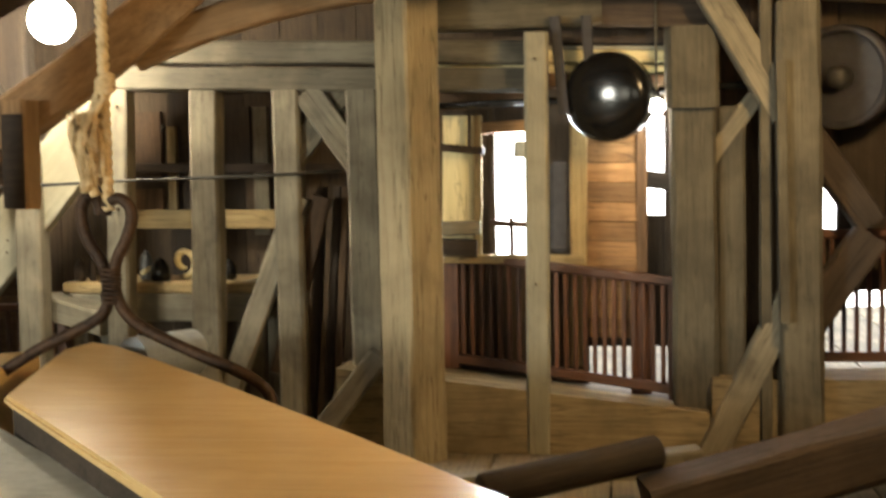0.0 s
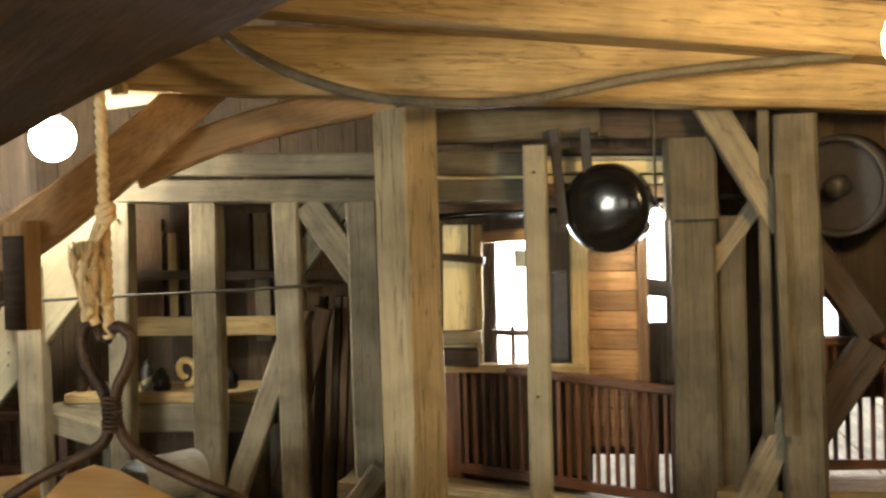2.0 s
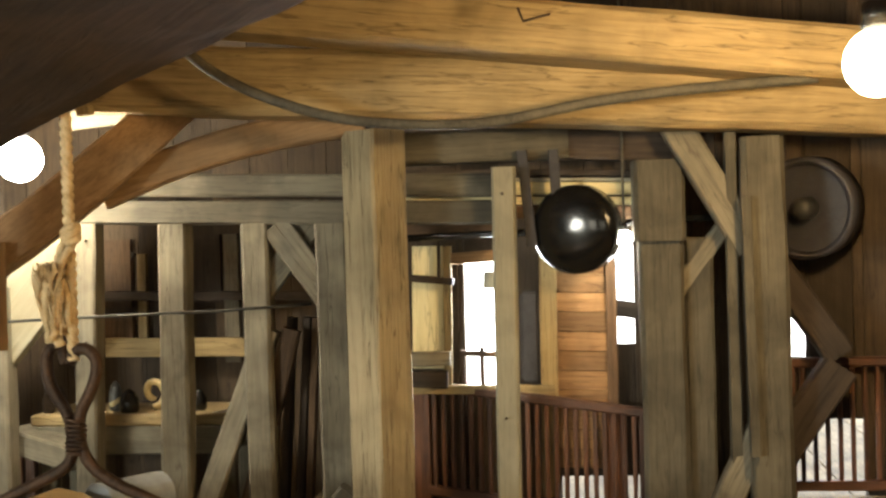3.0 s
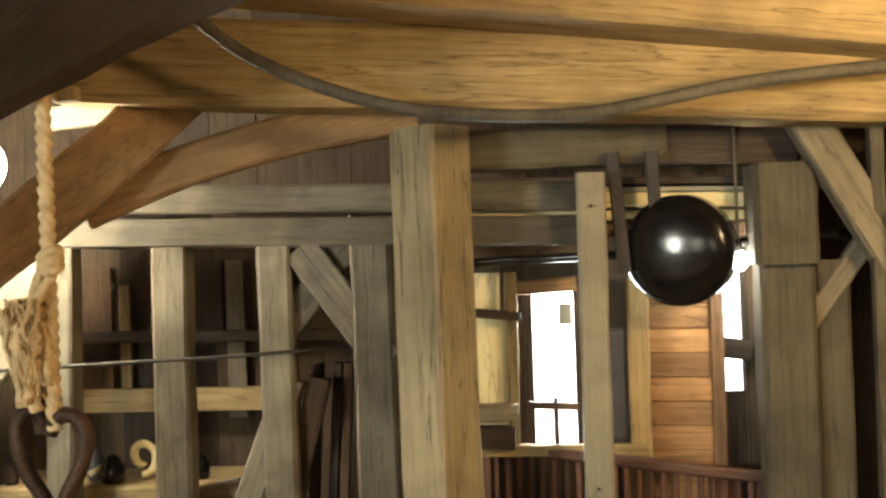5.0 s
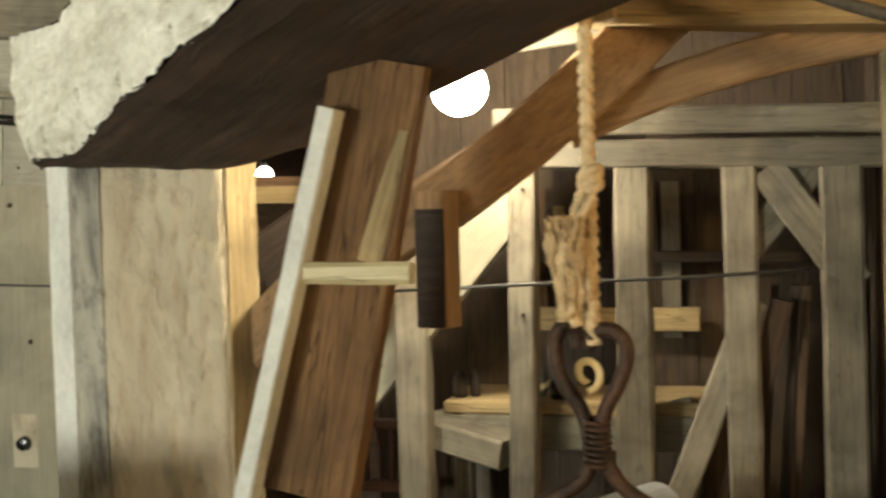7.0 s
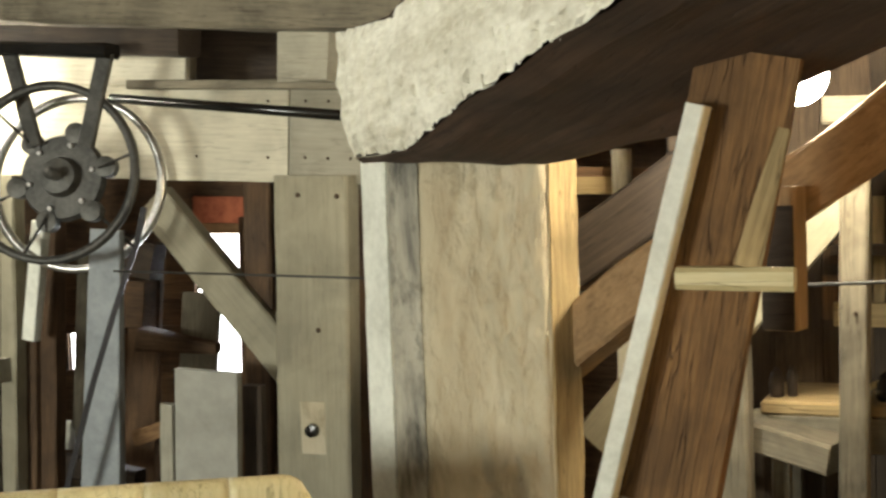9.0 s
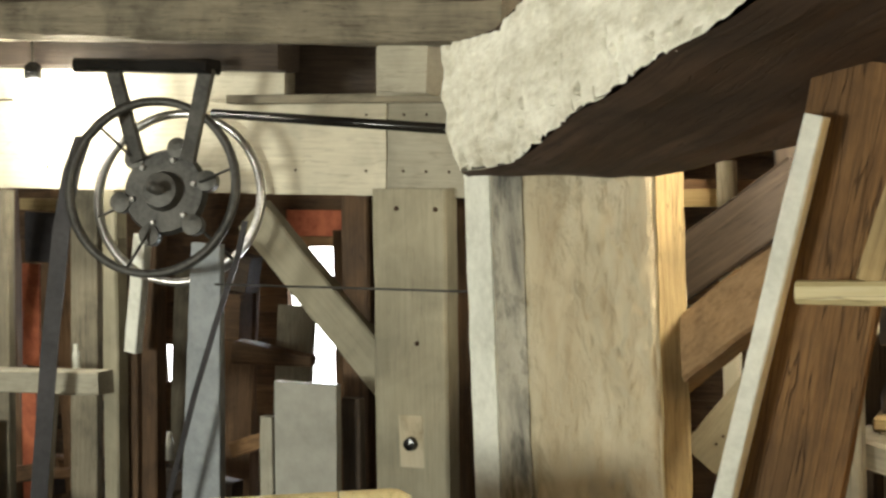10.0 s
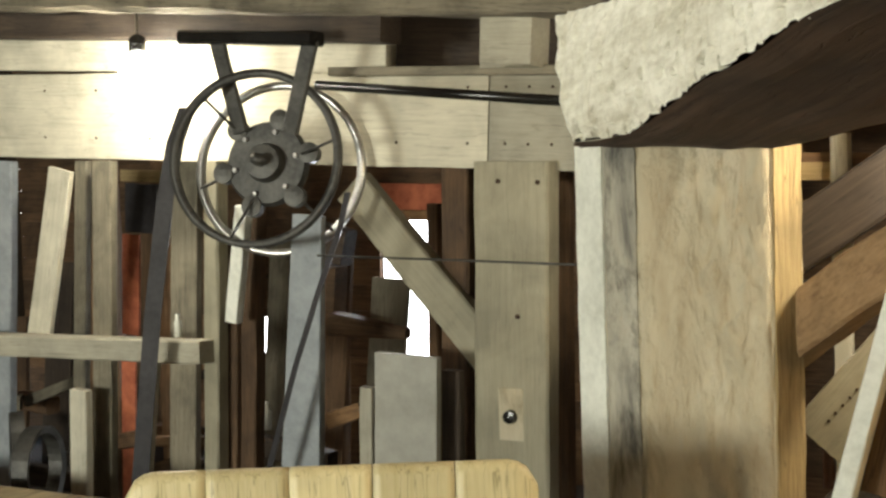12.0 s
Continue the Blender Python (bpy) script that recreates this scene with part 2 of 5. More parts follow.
def timber(name, a, b, w, h, material, label="", category="timber", parent=None, up=(0, 0, 1), spin=0.0, kind="", group="", **more):
    COUNT[0] += 1
    m, length = axis_frame(a, b, up)
    m = m @ pose(0, 0, 0, spin, 0, 0)
    more.setdefault("rough", 0.05 * min(w, h))
    ob = link_mesh(name, timber_mesh(length, w, h, seed=COUNT[0], **more), material, parent, label if parent else "", m)
    if parent is None:
        tagged(ob, label, category, group, kind)
    return ob


def box_mesh(sx, sy, sz, bevel=0.006, seg=1):
    bm = bmesh.new()
    bmesh.ops.create_cube(bm, size=1, matrix=Matrix.Diagonal((sx, sy, sz, 1)))
    if bevel:
        bmesh.ops.bevel(bm, geom=bm.edges[:], offset=min(bevel, 0.45 * min(sx, sy, sz)), segments=seg, affect="EDGES")
    return bm


def turned(profile, seg=32):
    """A body turned round x from (x, radius) pairs."""
    bm = bmesh.new()
    rings = []
    for x, r in profile:
        rings.append([bm.verts.new((x, r * math.cos(2 * math.pi * i / seg), r * math.sin(2 * math.pi * i / seg))) for i in range(seg)])
    for r, s in zip(rings, rings[1:]):
        for i in range(seg):
            bm.faces.new((r[i], r[(i + 1) % seg], s[(i + 1) % seg], s[i]))
    if profile[0] != profile[-1]:
        bm.faces.new(rings[0][::-1])
        bm.faces.new(rings[-1])
    return bm


def rod_mesh(points, radius, seg=10, twist=0.0, lobes=0, smooth_steps=0):
    """A round bar through points; lobes and twist give a laid rope."""
    pts = [Vector(p) for p in points]
    for _ in range(smooth_steps):
        out = [pts[0]]
        for p, q in zip(pts, pts[1:]):
            out += [p * 0.75 + q * 0.25, p * 0.25 + q * 0.75]
        pts = out + [pts[-1]]
    bm = bmesh.new()
    rings, side, run = [], None, 0.0
    for i, p in enumerate(pts):
        d = (pts[min(i + 1, len(pts) - 1)] - pts[max(i - 1, 0)]).normalized()
        if side is None:
            side = d.orthogonal().normalized()
        side = (side - d * side.dot(d)).normalized()
        other = d.cross(side)
        if i:
            run += (p - pts[i - 1]).length
        r = radius[i * len(radius) // len(pts)] if isinstance(radius, (list, tuple)) else radius
        ring = []
        for j in range(seg):
            a = 2 * math.pi * j / seg
            k = r * (1 + (0.22 * math.cos(lobes * (a + run * twist)) if lobes else 0))
            ring.append(bm.verts.new(p + side * math.cos(a) * k + other * math.sin(a) * k))
        rings.append(ring)
    for r, s in zip(rings, rings[1:]):
        for j in range(seg):
            bm.faces.new((r[j], r[(j + 1) % seg], s[(j + 1) % seg], s[j]))
    bm.faces.new(rings[0][::-1])
    bm.faces.new(rings[-1])
    return bm


def slab(outline, z0, z1, bevel=0.0):
    """A flat board from an outline of (x, y), between two heights."""
    bm = bmesh.new()
    low = [bm.verts.new((x, y, z0)) for x, y in outline]
    top = [bm.verts.new((x, y, z1)) for x, y in outline]
    bm.faces.new(low[::-1])
    bm.faces.new(top)
    for i in range(len(outline)):
        j = (i + 1) % len(outline)
        bm.faces.new((low[i], low[j], top[j], top[i]))
    if bevel:
        bmesh.ops.bevel(bm, geom=bm.edges[:], offset=bevel, segments=2, affect="EDGES")
    return bm


def bent_timber(name, pts, w, h, material, label, category="brace"):
    """A naturally curved timber through points, w deep and h high."""
    p = [Vector(q) for q in pts]
    for _ in range(3):
        out = [p[0]]
        for a, b in zip(p, p[1:]):
            out += [a * 0.75 + b * 0.25, a * 0.25 + b * 0.75]
        p = out + [p[-1]]
    origin, m = p[0].copy(), axis_frame(p[0], p[-1])[0]
    inv = m.inverted()
    bm = bmesh.new()
    rings = []
    for i, q in enumerate(p):
        d = (p[min(i + 1, len(p) - 1)] - p[max(i - 1, 0)]).normalized()
        side = Vector((0, 0, 1)).cross(d).normalized()
        upw = d.cross(side)
        c = 0.1 * min(w, h)
        ring = []
        for k, (y, z) in enumerate([(-w / 2 + c, -h / 2), (w / 2 - c, -h / 2), (w / 2, -h / 2 + c), (w / 2, h / 2 - c), (w / 2 - c, h / 2), (-w / 2 + c, h / 2), (-w / 2, h / 2 - c), (-w / 2, -h / 2 + c)]):
            j = 0.006 * noise.noise(Vector((i * 0.4, k, w * 50)))
            ring.append(bm.verts.new(inv @ (q + side * (y + j) + upw * (z + j))))
        rings.append(ring)
    for r, s in zip(rings, rings[1:]):
        for k in range(8):
            bm.faces.new((r[k], r[(k + 1) % 8], s[(k + 1) % 8], s[k]))
    bm.faces.new(rings[0][::-1])
    bm.faces.new(rings[-1])
    return tagged(link_mesh(name, bm, material, m=m), label, category)

# ---- structure ----
FLOOR, PIT = -0.1, -0.8
XL, XR, YB, YF = -10.5, 4.0, 11.0, -4.5


def wall_of_boards(name, a, b, z0, z1, material, holes=(), width=0.22, thick=0.03, lying=False):
    """A boarded wall from a to b, with real gaps for its openings (s0, s1, z0, z1 along it), each board a piece of its own."""
    wall = tagged(empty(name, (*a, z0)), "boarded timber wall of aged planks", "wall", kind="structure")
    m, length = axis_frame((*a, 0), (*b, 0))
    rng = random.Random(name)
    lo, hi = (z0, z1) if lying else (0.0, length)
    marks = [lo + k * width for k in range(int((hi - lo) / width) + 1)] + [hi] + [v for o in holes for v in (o[2:] if lying else o[:2])]
    marks = sorted(v for v in marks if lo <= v <= hi)
    marks = [v for k, v in enumerate(marks) if k == 0 or v - marks[k - 1] > 0.004]
    for n, (p, q) in enumerate(zip(marks, marks[1:])):
        mid = (p + q) / 2
        runs = [(0.0, length) if lying else (z0, z1)]
        for s0, s1, h0, h1 in holes:
            near, c0, c1 = (h0 < mid < h1, s0, s1) if lying else (s0 < mid < s1, h0, h1)
            if near:
                runs = [c for a0, a1 in runs for c in ((a0, min(a1, c0)), (max(a0, c1), a1)) if c[1] - c[0] > 0.01]
        for a0, a1 in runs:
            bm = box_mesh(a1 - a0, thick, q - p - 0.002, 0.002)
            if lying:
                at = m @ pose((a0 + a1) / 2, rng.uniform(-0.003, 0.003), mid)
            else:
                at = m @ pose(mid, rng.uniform(-0.003, 0.003), (a0 + a1) / 2, 0, 90, 0)
            part("plank", bm, material, wall, "", at)
            back = box_mesh(a1 - a0, 0.012, q - p, 0) if lying else box_mesh(q - p, 0.012, a1 - a0, 0)
            part("backing", back, M_WALL, wall, "", m @ pose((a0 + a1) / 2 if lying else mid, 0.032 + 0.003 * (n % 2), mid if lying else (a0 + a1) / 2))
    return wall


floor = tagged(empty("floor", (0, 0, FLOOR)), "worn wooden floorboards of the mill", "floor", kind="structure")
for i in range(30):
    w = (XR - XL) / 30
    x = XL + (i + 0.5) * w
    y1 = YB if x > -3.0 else 5.25
    part("floorboard", box_mesh(y1 - YF, w - 0.008, 0.05, 0.004), M_FLOOR, floor, "",
         pose(x, (y1 + YF) / 2, FLOOR - 0.025 + random.uniform(-0.003, 0.003), 0, 0, 90))
pit = link_mesh("pit_floor", box_mesh(XR - XL, YB - 5.2, 0.05, 0), M_WALL, m=pose((XL + XR) / 2, (YB + 5.2) / 2, PIT - 0.025))
tagged(pit, "sunken dark floor of the machine pit", "floor", kind="structure")
retain = link_mesh("pit_wall", box_mesh(XR - XL, 0.06, FLOOR - 0.05 - PIT, 0), M_WALL, m=pose((XL + XR) / 2, 5.17, (FLOOR - 0.05 + PIT) / 2))
tagged(retain, "boarded side of the machine pit", "wall", kind="structure")
under = link_mesh("ground", box_mesh(40, 40, 0.1, 0), M_DARK, m=pose(-3, 3, PIT - 0.2))
tagged(under, "dark packed earth beneath the floor", "ground", kind="structure")

# windows in the back wall: where daylight comes in (all but W4)
BACK = 5.5
W1A, W1B = (0.108, 5.500, 1.268), (0.256, 5.500, 0.701)
W2A, W2B = (0.778, 5.500, 1.321), (0.855, 5.500, 0.886)
W3A, W3B = (1.519, 5.500, 1.011), (1.591, 5.500, 0.818)
# W4 is an added opening; its glow stands in for sunlit floor beyond
W4A, W4B = (0.520, 5.500, 0.307), (0.870, 5.500, 0.101)
W5A, W5B = (1.520, 5.500, 0.549), (1.834, 5.500, 0.072)
BACKW = 5.92
wall_of_boards("wall_back", (-0.3, BACK), (XR, BACK), FLOOR, 2.95, M_WALL,
               [(a[0] + 0.3, b[0] + 0.3, b[2], a[2]) for a, b in ((W1A, W1B), (W2A, W2B), (W3A, W3B), (W4A, W4B), (W5A, W5B))], 0.19)
wall_of_boards("wall_bench", (-2.3, BACKW), (-0.3, BACKW), FLOOR, 2.95, M_WALL, width=0.19)
wall_of_boards("wall_jog", (-0.3, BACKW), (-0.3, BACK), FLOOR, 2.95, M_WALL, width=0.2)
BACK2 = 9.0
V1A, V1B = (-6.668, 9.000, 1.117), (-6.127, 9.000, 0.037)
V2A, V2B = (-7.873, 9.000, 0.331), (-7.757, 9.000, 0.037)
wall_of_boards("wall_mill", (XL, BACK2), (-2.3, BACK2), PIT, 3.0, M_BROWN,
               [(V1A[0] - XL, V1B[0] - XL, V1B[2], V1A[2]), (V2A[0] - XL, V2B[0] - XL, V2B[2], V2A[2])], 0.2, lying=True)
wall_of_boards("wall_return", (-2.3, BACK2), (-2.3, BACKW), PIT, 3.0, M_WALL, width=0.25)
wall_of_boards("wall_left", (XL, YF), (XL, BACK2), FLOOR, 3.0, M_WALL, width=0.3)
wall_of_boards("wall_right", (XR, BACK), (XR, YF), FLOOR, 3.0, M_WALL, width=0.3)
# wall_front is out of view; its three openings are added for the fill lamps
wall_of_boards("wall_front", (XR, YF), (XL, YF), FLOOR, 3.0, M_WALL, [(2.2, 4.2, 0.7, 2.0), (5.6, 7.6, 0.7, 2.0), (9.2, 11.2, 0.7, 2.0)], width=0.3)
ceil = link_mesh("ceiling", box_mesh(XR - XL, BACK2 - YF, 0.05, 0), M_BROWN, m=pose((XL + XR) / 2, (BACK2 + YF) / 2, 2.95))
tagged(ceil, "boarded timber ceiling", "ceiling", kind="structure")
sky_card = link_mesh("backdrop", box_mesh(26, 0.05, 14, 0), M_DAY, m=pose(-3, 12.5, 2))
tagged(sky_card, "bright overcast daylight outside the windows", "sky", kind="structure")

lamp("daylight_right", "AREA", look(((W1A[0] + W1B[0]) / 2, BACK + 0.1, (W1A[2] + W1B[2]) / 2), (0.309, 3.000, 0.337)), 17, DAY, W1B[0] - W1A[0], W1A[2] - W1B[2])
lamp("daylight_mill", "AREA", look(((V1A[0] + V1B[0]) / 2, BACK2 + 0.1, (V1A[2] + V1B[2]) / 2), (-3.446, 4.000, 0.537)), 60, DAY, V1B[0] - V1A[0], V1A[2] - V1B[2])
# Unseen fill lamps added behind the camera to brighten the near faces
for i, x in enumerate((0.8, -2.6, -6.2)):
    lamp("daylight_front", "AREA", look((x, YF - 0.1, 1.4), (x * 0.8 - 0.3, 4, 1.3)), (9, 30, 500)[i], ((1.0, 0.9, 0.66), (1.0, 0.93, 0.72), (0.97, 0.97, 0.84))[i], 2.0, 1.3)


# ---- lamps ----
def bulb_lamp(label, at, material, radius, power, colour, cord_top):
    thing = tagged(empty("bulb_lamp", at), label, "lamp")
    bm = bmesh.new()
    bmesh.ops.create_uvsphere(bm, u_segments=20, v_segments=12, radius=radius, matrix=Matrix.Translation(at))
    glass = part("bulb", bm, material, thing, "glowing frosted glass bulb", smooth=True)
    glass.visible_shadow = False
    base = Vector(at) + Vector((0, 0, radius * 0.9))
    part("socket", turned([(0, radius * 0.45), (radius * 0.8, radius * 0.45), (radius, radius * 0.2)], 16), M_BLACK, thing, "black lamp socket",
         Matrix.Translation(base) @ pose(0, 0, 0, 0, -90, 0), True)
    part("cord", rod_mesh([base, (at[0], at[1], cord_top)], 0.006, 6), M_CABLE, thing, "thin lamp cord")
    lamp("lamp_light", "POINT", Matrix.Translation(at), power, colour, radius)
    return thing


bulb_lamp("glowing white bulb hanging behind the arched brace", LAMP_LEFT, M_BULB, 0.095, 58, (1.0, 0.86, 0.6), 2.93)
bulb_lamp("glowing warm bulb hanging beside the top beam", LAMP_RIGHT, M_WARMBULB, 0.097, 72, WARM, 2.93)
bulb_lamp("small bright bulb beside the black drum", LAMP_FAR, M_BULB, 0.035, 4, COOL, 2.93)

bulb_lamp("small white bulb above the yellow rail", (-2.715, 5.700, 1.492), M_BULB, 0.035, 4, COOL, 2.93)
bulb_lamp("bright white work lamp under the ceiling beam", LAMP_MILL, M_BULB, 0.1, 36, COOL, 2.93)

# ---- heavy frame ----
# main post, set cornerwise
timber("main_post", (-0.188, 4.962, -0.223), (-0.200, 4.962, 1.817), 0.191, 0.191, M_TANPOST, "weathered square oak post with a long drying crack", "post", spin=52, up=(0, 1, 0), rough=0.006, bevel=0.05)
# top beam and the plank that lies on it
timber("top_beam", (-1.320, 4.714, 2.044), (2.668, 5.186, 1.828), 0.249, 0.269, M_WARM, "long warm-lit pine cross beam", "beam", rough=0.008)
timber("top_plank", (-0.819, 4.450, 2.273), (2.803, 5.042, 1.913), 0.308, 0.206, M_WARM, "thick pine plank lying on the cross beam", "plank", rough=0.005)
# the great tie beam with its hewn side
def tie_beam():
    left = [(-3.068, 4.520, 1.532), (-2.815, 4.360, 1.550), (-2.445, 4.000, 1.680), (-2.058, 3.650, 1.796), (-1.298, 3.000, 2.033), (0.526, 1.900, 2.249)]
    right = [(-3.107, 5.020, 1.559), (-2.389, 4.651, 1.501), (-1.912, 4.406, 1.575), (-1.146, 4.009, 1.826), (-0.497, 3.676, 1.995), (0.851, 2.950, 2.366)]
    rows = []
    for i in range(5):
        steps = 36 if i < 4 else 10
        for k in range(steps):
            f = k / steps
            rows.append((Vector(left[i]).lerp(Vector(left[i + 1]), f), Vector(right[i]).lerp(Vector(right[i + 1]), f)))
    faces = {"side": bmesh.new(), "under": bmesh.new()}
    side, bm = faces["side"], faces["under"]
    grid = []
    for i, (p, q) in enumerate(rows):
        top = Vector((p.x - 0.03, p.y - 0.03, p.z + 0.42))
        line = []
        for k in range(43):
            f = k / 42
            v = p.lerp(top, f)
            u, h = p.x * 1.4 - p.y * 0.6, f * 0.42
            across, along = u * 0.82 - h * 0.57, u * 0.57 + h * 0.82
            stroke = noise.noise(Vector((across * 24, along * 5, 3.1)))
            fine = noise.noise(Vector((across * 60, along * 14, 6.4)))
            nick = max(0.0, noise.noise(Vector((across * 30, along * 22, 8.2))) - 0.28) * (1.6 if f < 0.45 else 0.7)
            swell = noise.noise(Vector((u * 2.5, f * 2.2, 9)))
            ragged = 0.03 * abs(noise.noise(Vector((u * 26, 2.2, 1.7)))) * max(0.0, 1 - f * 6)
            push = 0.02 * stroke + 0.006 * fine + 0.03 * swell - 0.07 * nick + 0.03 * math.sin(f * math.pi)
            line.append(side.verts.new(v + Vector((-0.6, -0.8, 0)) * push + Vector((0, 0, ragged))))
        grid.append(line)
    for r, s in zip(grid, grid[1:]):
        for k in range(42):
            side.faces.new((r[k], s[k], s[k + 1], r[k + 1]))
    first = grid[0]
    end = [side.verts.new(Vector(rows[0][1]) + Vector((0, 0, 0.42 * k / 42))) for k in range(43)]
    for k in range(42):
        side.faces.new((first[k], first[k + 1], end[k + 1], end[k]))
    grid = []
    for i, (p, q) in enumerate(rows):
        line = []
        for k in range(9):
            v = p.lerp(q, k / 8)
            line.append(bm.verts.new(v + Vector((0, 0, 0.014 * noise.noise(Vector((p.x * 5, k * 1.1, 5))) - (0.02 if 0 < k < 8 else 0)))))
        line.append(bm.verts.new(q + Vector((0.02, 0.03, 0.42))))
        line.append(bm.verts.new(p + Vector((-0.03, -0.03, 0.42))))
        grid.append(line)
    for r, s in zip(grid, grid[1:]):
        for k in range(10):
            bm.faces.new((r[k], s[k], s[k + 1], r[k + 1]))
    thing = tagged(empty("tie_beam", left[0]), "huge rough-hewn oak tie beam with whitened axe-cut side", "beam")
    along = axis_frame(left[0], left[4])[0]
    for mesh in (side, bm):
        bmesh.ops.transform(mesh, matrix=along.inverted(), verts=mesh.verts[:])
    part("hewn_side", side, M_HEWN, thing, "whitewashed axe-cut side", along)
    # the dark tone here is painted shade under the beam
    part("underside", bm, M_UNDER, thing, "brown sawn underside, shade put into its colour", along)


tie_beam()


# big chamfered post under the tie beam
def chamfered_post():
    face = [(-3.215, 4.860), (-3.068, 4.760), (-2.938, 4.740), (-2.481, 4.760), (-2.417, 4.880)]
    outline = [Vector((x, y, 0)) for x, y in face + [(face[4][0] - 0.23, 5.36), (face[0][0] - 0.1, 5.36)]]
    bl = outline[0]
    bm = bmesh.new()
    n = 34
    z1 = 1.53
    rings = []
    for i in range(n + 1):
        z = FLOOR + (z1 - FLOOR) * i / n
        rings.append([bm.verts.new((p.x + 0.009 * noise.noise(Vector((z * 6, j, 1))), p.y + 0.006 * noise.noise(Vector((z * 4, j, 7))), z)) for j, p in enumerate(outline)])
    for r, s in zip(rings, rings[1:]):
        for j in range(7):
            bm.faces.new((r[j], r[(j + 1) % 7], s[(j + 1) % 7], s[j]))
    bm.faces.new(rings[-1])
    bm.faces.new(rings[0][::-1])
    thing = tagged(empty("chamfered_post", (bl.x, bl.y, FLOOR)), "massive chamfered timber post, dusty and scuffed", "post")
    part("post_body", bm, M_POST, thing)
    # flaking coat on its broad face, thickest towards one edge
    coat = bmesh.new()
    a, b = outline[2], outline[3]
    across = (b - a).normalized()
    out = Vector((across.y, -across.x, 0))
    grid = []
    for i in range(150):
        z = FLOOR + 0.003 + (z1 - FLOOR - 0.006) * i / 149
        row = []
        for j in range(41):
            u = j / 40
            p = a.lerp(b, 0.01 + 0.98 * u)
            patch = noise.noise(Vector((u * 9, z * 8, 2.0))) + 0.45 * noise.noise(Vector((u * 24, z * 21, 5.0)))
            flake = min(1.0, max(0.0, (patch - 0.02) * 5)) * (0.2 + 0.8 * math.exp(-((u - 0.66) / 0.26) ** 2))
            lift = 0.011 + 0.013 * flake + 0.003 * noise.noise(Vector((u * 45, z * 40, 7.0)))
            if j in (0, 40):
                lift = 0.0
            row.append(coat.verts.new((p.x + out.x * lift, p.y + out.y * lift, z)))
        grid.append(row)
    for lo, hi in zip(grid, grid[1:]):
        for j in range(40):
            coat.faces.new((lo[j], lo[j + 1], hi[j + 1], hi[j]))
    part("flaking_coat", coat, M_POST, thing, "flaking lumpy limewash coat", smooth=True)
    # edge_strip whitens the left chamfer: lamplight put into its colour
    for name, a, b, mat, label in (("edge_strip", outline[0], outline[1], M_WHITE, "chamfer whitened with painted-in lamplight"), ("stained_strip", outline[1], outline[2], M_SOOT, "sooty rubbed strip"), ("corner_strip", outline[3], outline[4], M_WARM, "bare brown chamfer")):
        a, b = Vector((a.x, a.y, 0)), Vector((b.x, b.y, 0))
        d = (b - a).normalized()
        out = Vector((d.y, -d.x, 0)) * 0.007
        strip = bmesh.new()
        rows = []
        for i in range(n + 1):
            z = FLOOR + 0.002 + (z1 - FLOOR - 0.004) * i / n
            w0, w1 = 0.006 * noise.noise(Vector((z * 9, 2, a.x))), 0.006 * noise.noise(Vector((z * 9, 5, b.x)))
            p, q = a + d * (0.004 + w0), b - d * (0.004 + w1)
            rows.append([strip.verts.new((v.x, v.y, z)) for v in (p - out, p + out, q + out, q - out)])
        for r, s in zip(rows, rows[1:]):
            for k in range(4):
                strip.faces.new((r[k], r[(k + 1) % 4], s[(k + 1) % 4], s[k]))
        strip.faces.new(rows[0][::-1])
        strip.faces.new(rows[-1])
        up = axis_frame((a.x, a.y, FLOOR), (a.x, a.y, z1))[0]
        if mat == M_WARM:
            bmesh.ops.transform(strip, matrix=up.inverted(), verts=strip.verts[:])
        part(name, strip, mat, thing, label, up if mat == M_WARM else None)


chamfered_post()


# leaning strut, broken at the middle, with a whitewashed edge board
def leaning_strut():
    thing = tagged(empty("leaning_strut", (-1.844, 3.850, 0.635)), "leaning brown strut split across, with white edge board", "strut")
    part("strut_timber", timber_mesh(1.212, 0.09, 0.264, 0.06, 0.008, 1.0, 4), M_STRUT, thing, "brown split timber",
         axis_frame((-1.917, 4.000, 0.567), (-1.684, 4.000, 1.703), (1, 0, 0.2))[0])
    part("edge_board", timber_mesh(1.094, 0.1, 0.051, 0.1, 0.003, 1.0, 5), M_WHITE, thing, "whitewashed edge board",
         axis_frame((-2.074, 3.920, 0.568), (-1.806, 3.920, 1.575), (1, 0, 0.2))[0])
    part("split_piece", timber_mesh(0.285, 0.06, 0.055, 0.2, 0.008, 1.0, 6), M_STAVE, thing, "fresh pale splintered wood",
         axis_frame((-1.828, 3.780, 1.195), (-1.595, 3.780, 1.192))[0])
    part("splinter", timber_mesh(0.350, 0.02, 0.07, 0.2, 0.01, 0.5, 8), M_WARM, thing, "torn pale splinter",
         axis_frame((-1.656, 3.780, 1.218), (-1.587, 3.820, 1.477), (1, 0, 0.2))[0])


leaning_strut()

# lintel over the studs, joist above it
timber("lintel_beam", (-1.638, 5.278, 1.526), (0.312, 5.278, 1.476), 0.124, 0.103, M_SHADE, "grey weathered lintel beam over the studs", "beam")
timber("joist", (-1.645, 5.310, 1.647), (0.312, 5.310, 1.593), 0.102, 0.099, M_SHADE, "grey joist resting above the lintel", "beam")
timber("stud", (-1.974, 5.270, 1.200), (-1.964, 5.270, -0.100), 0.120, 0.118, M_GREY, "grey weathered stud below the hanging post stub", "stud", up=(1, 0, 0), group="partition studs")
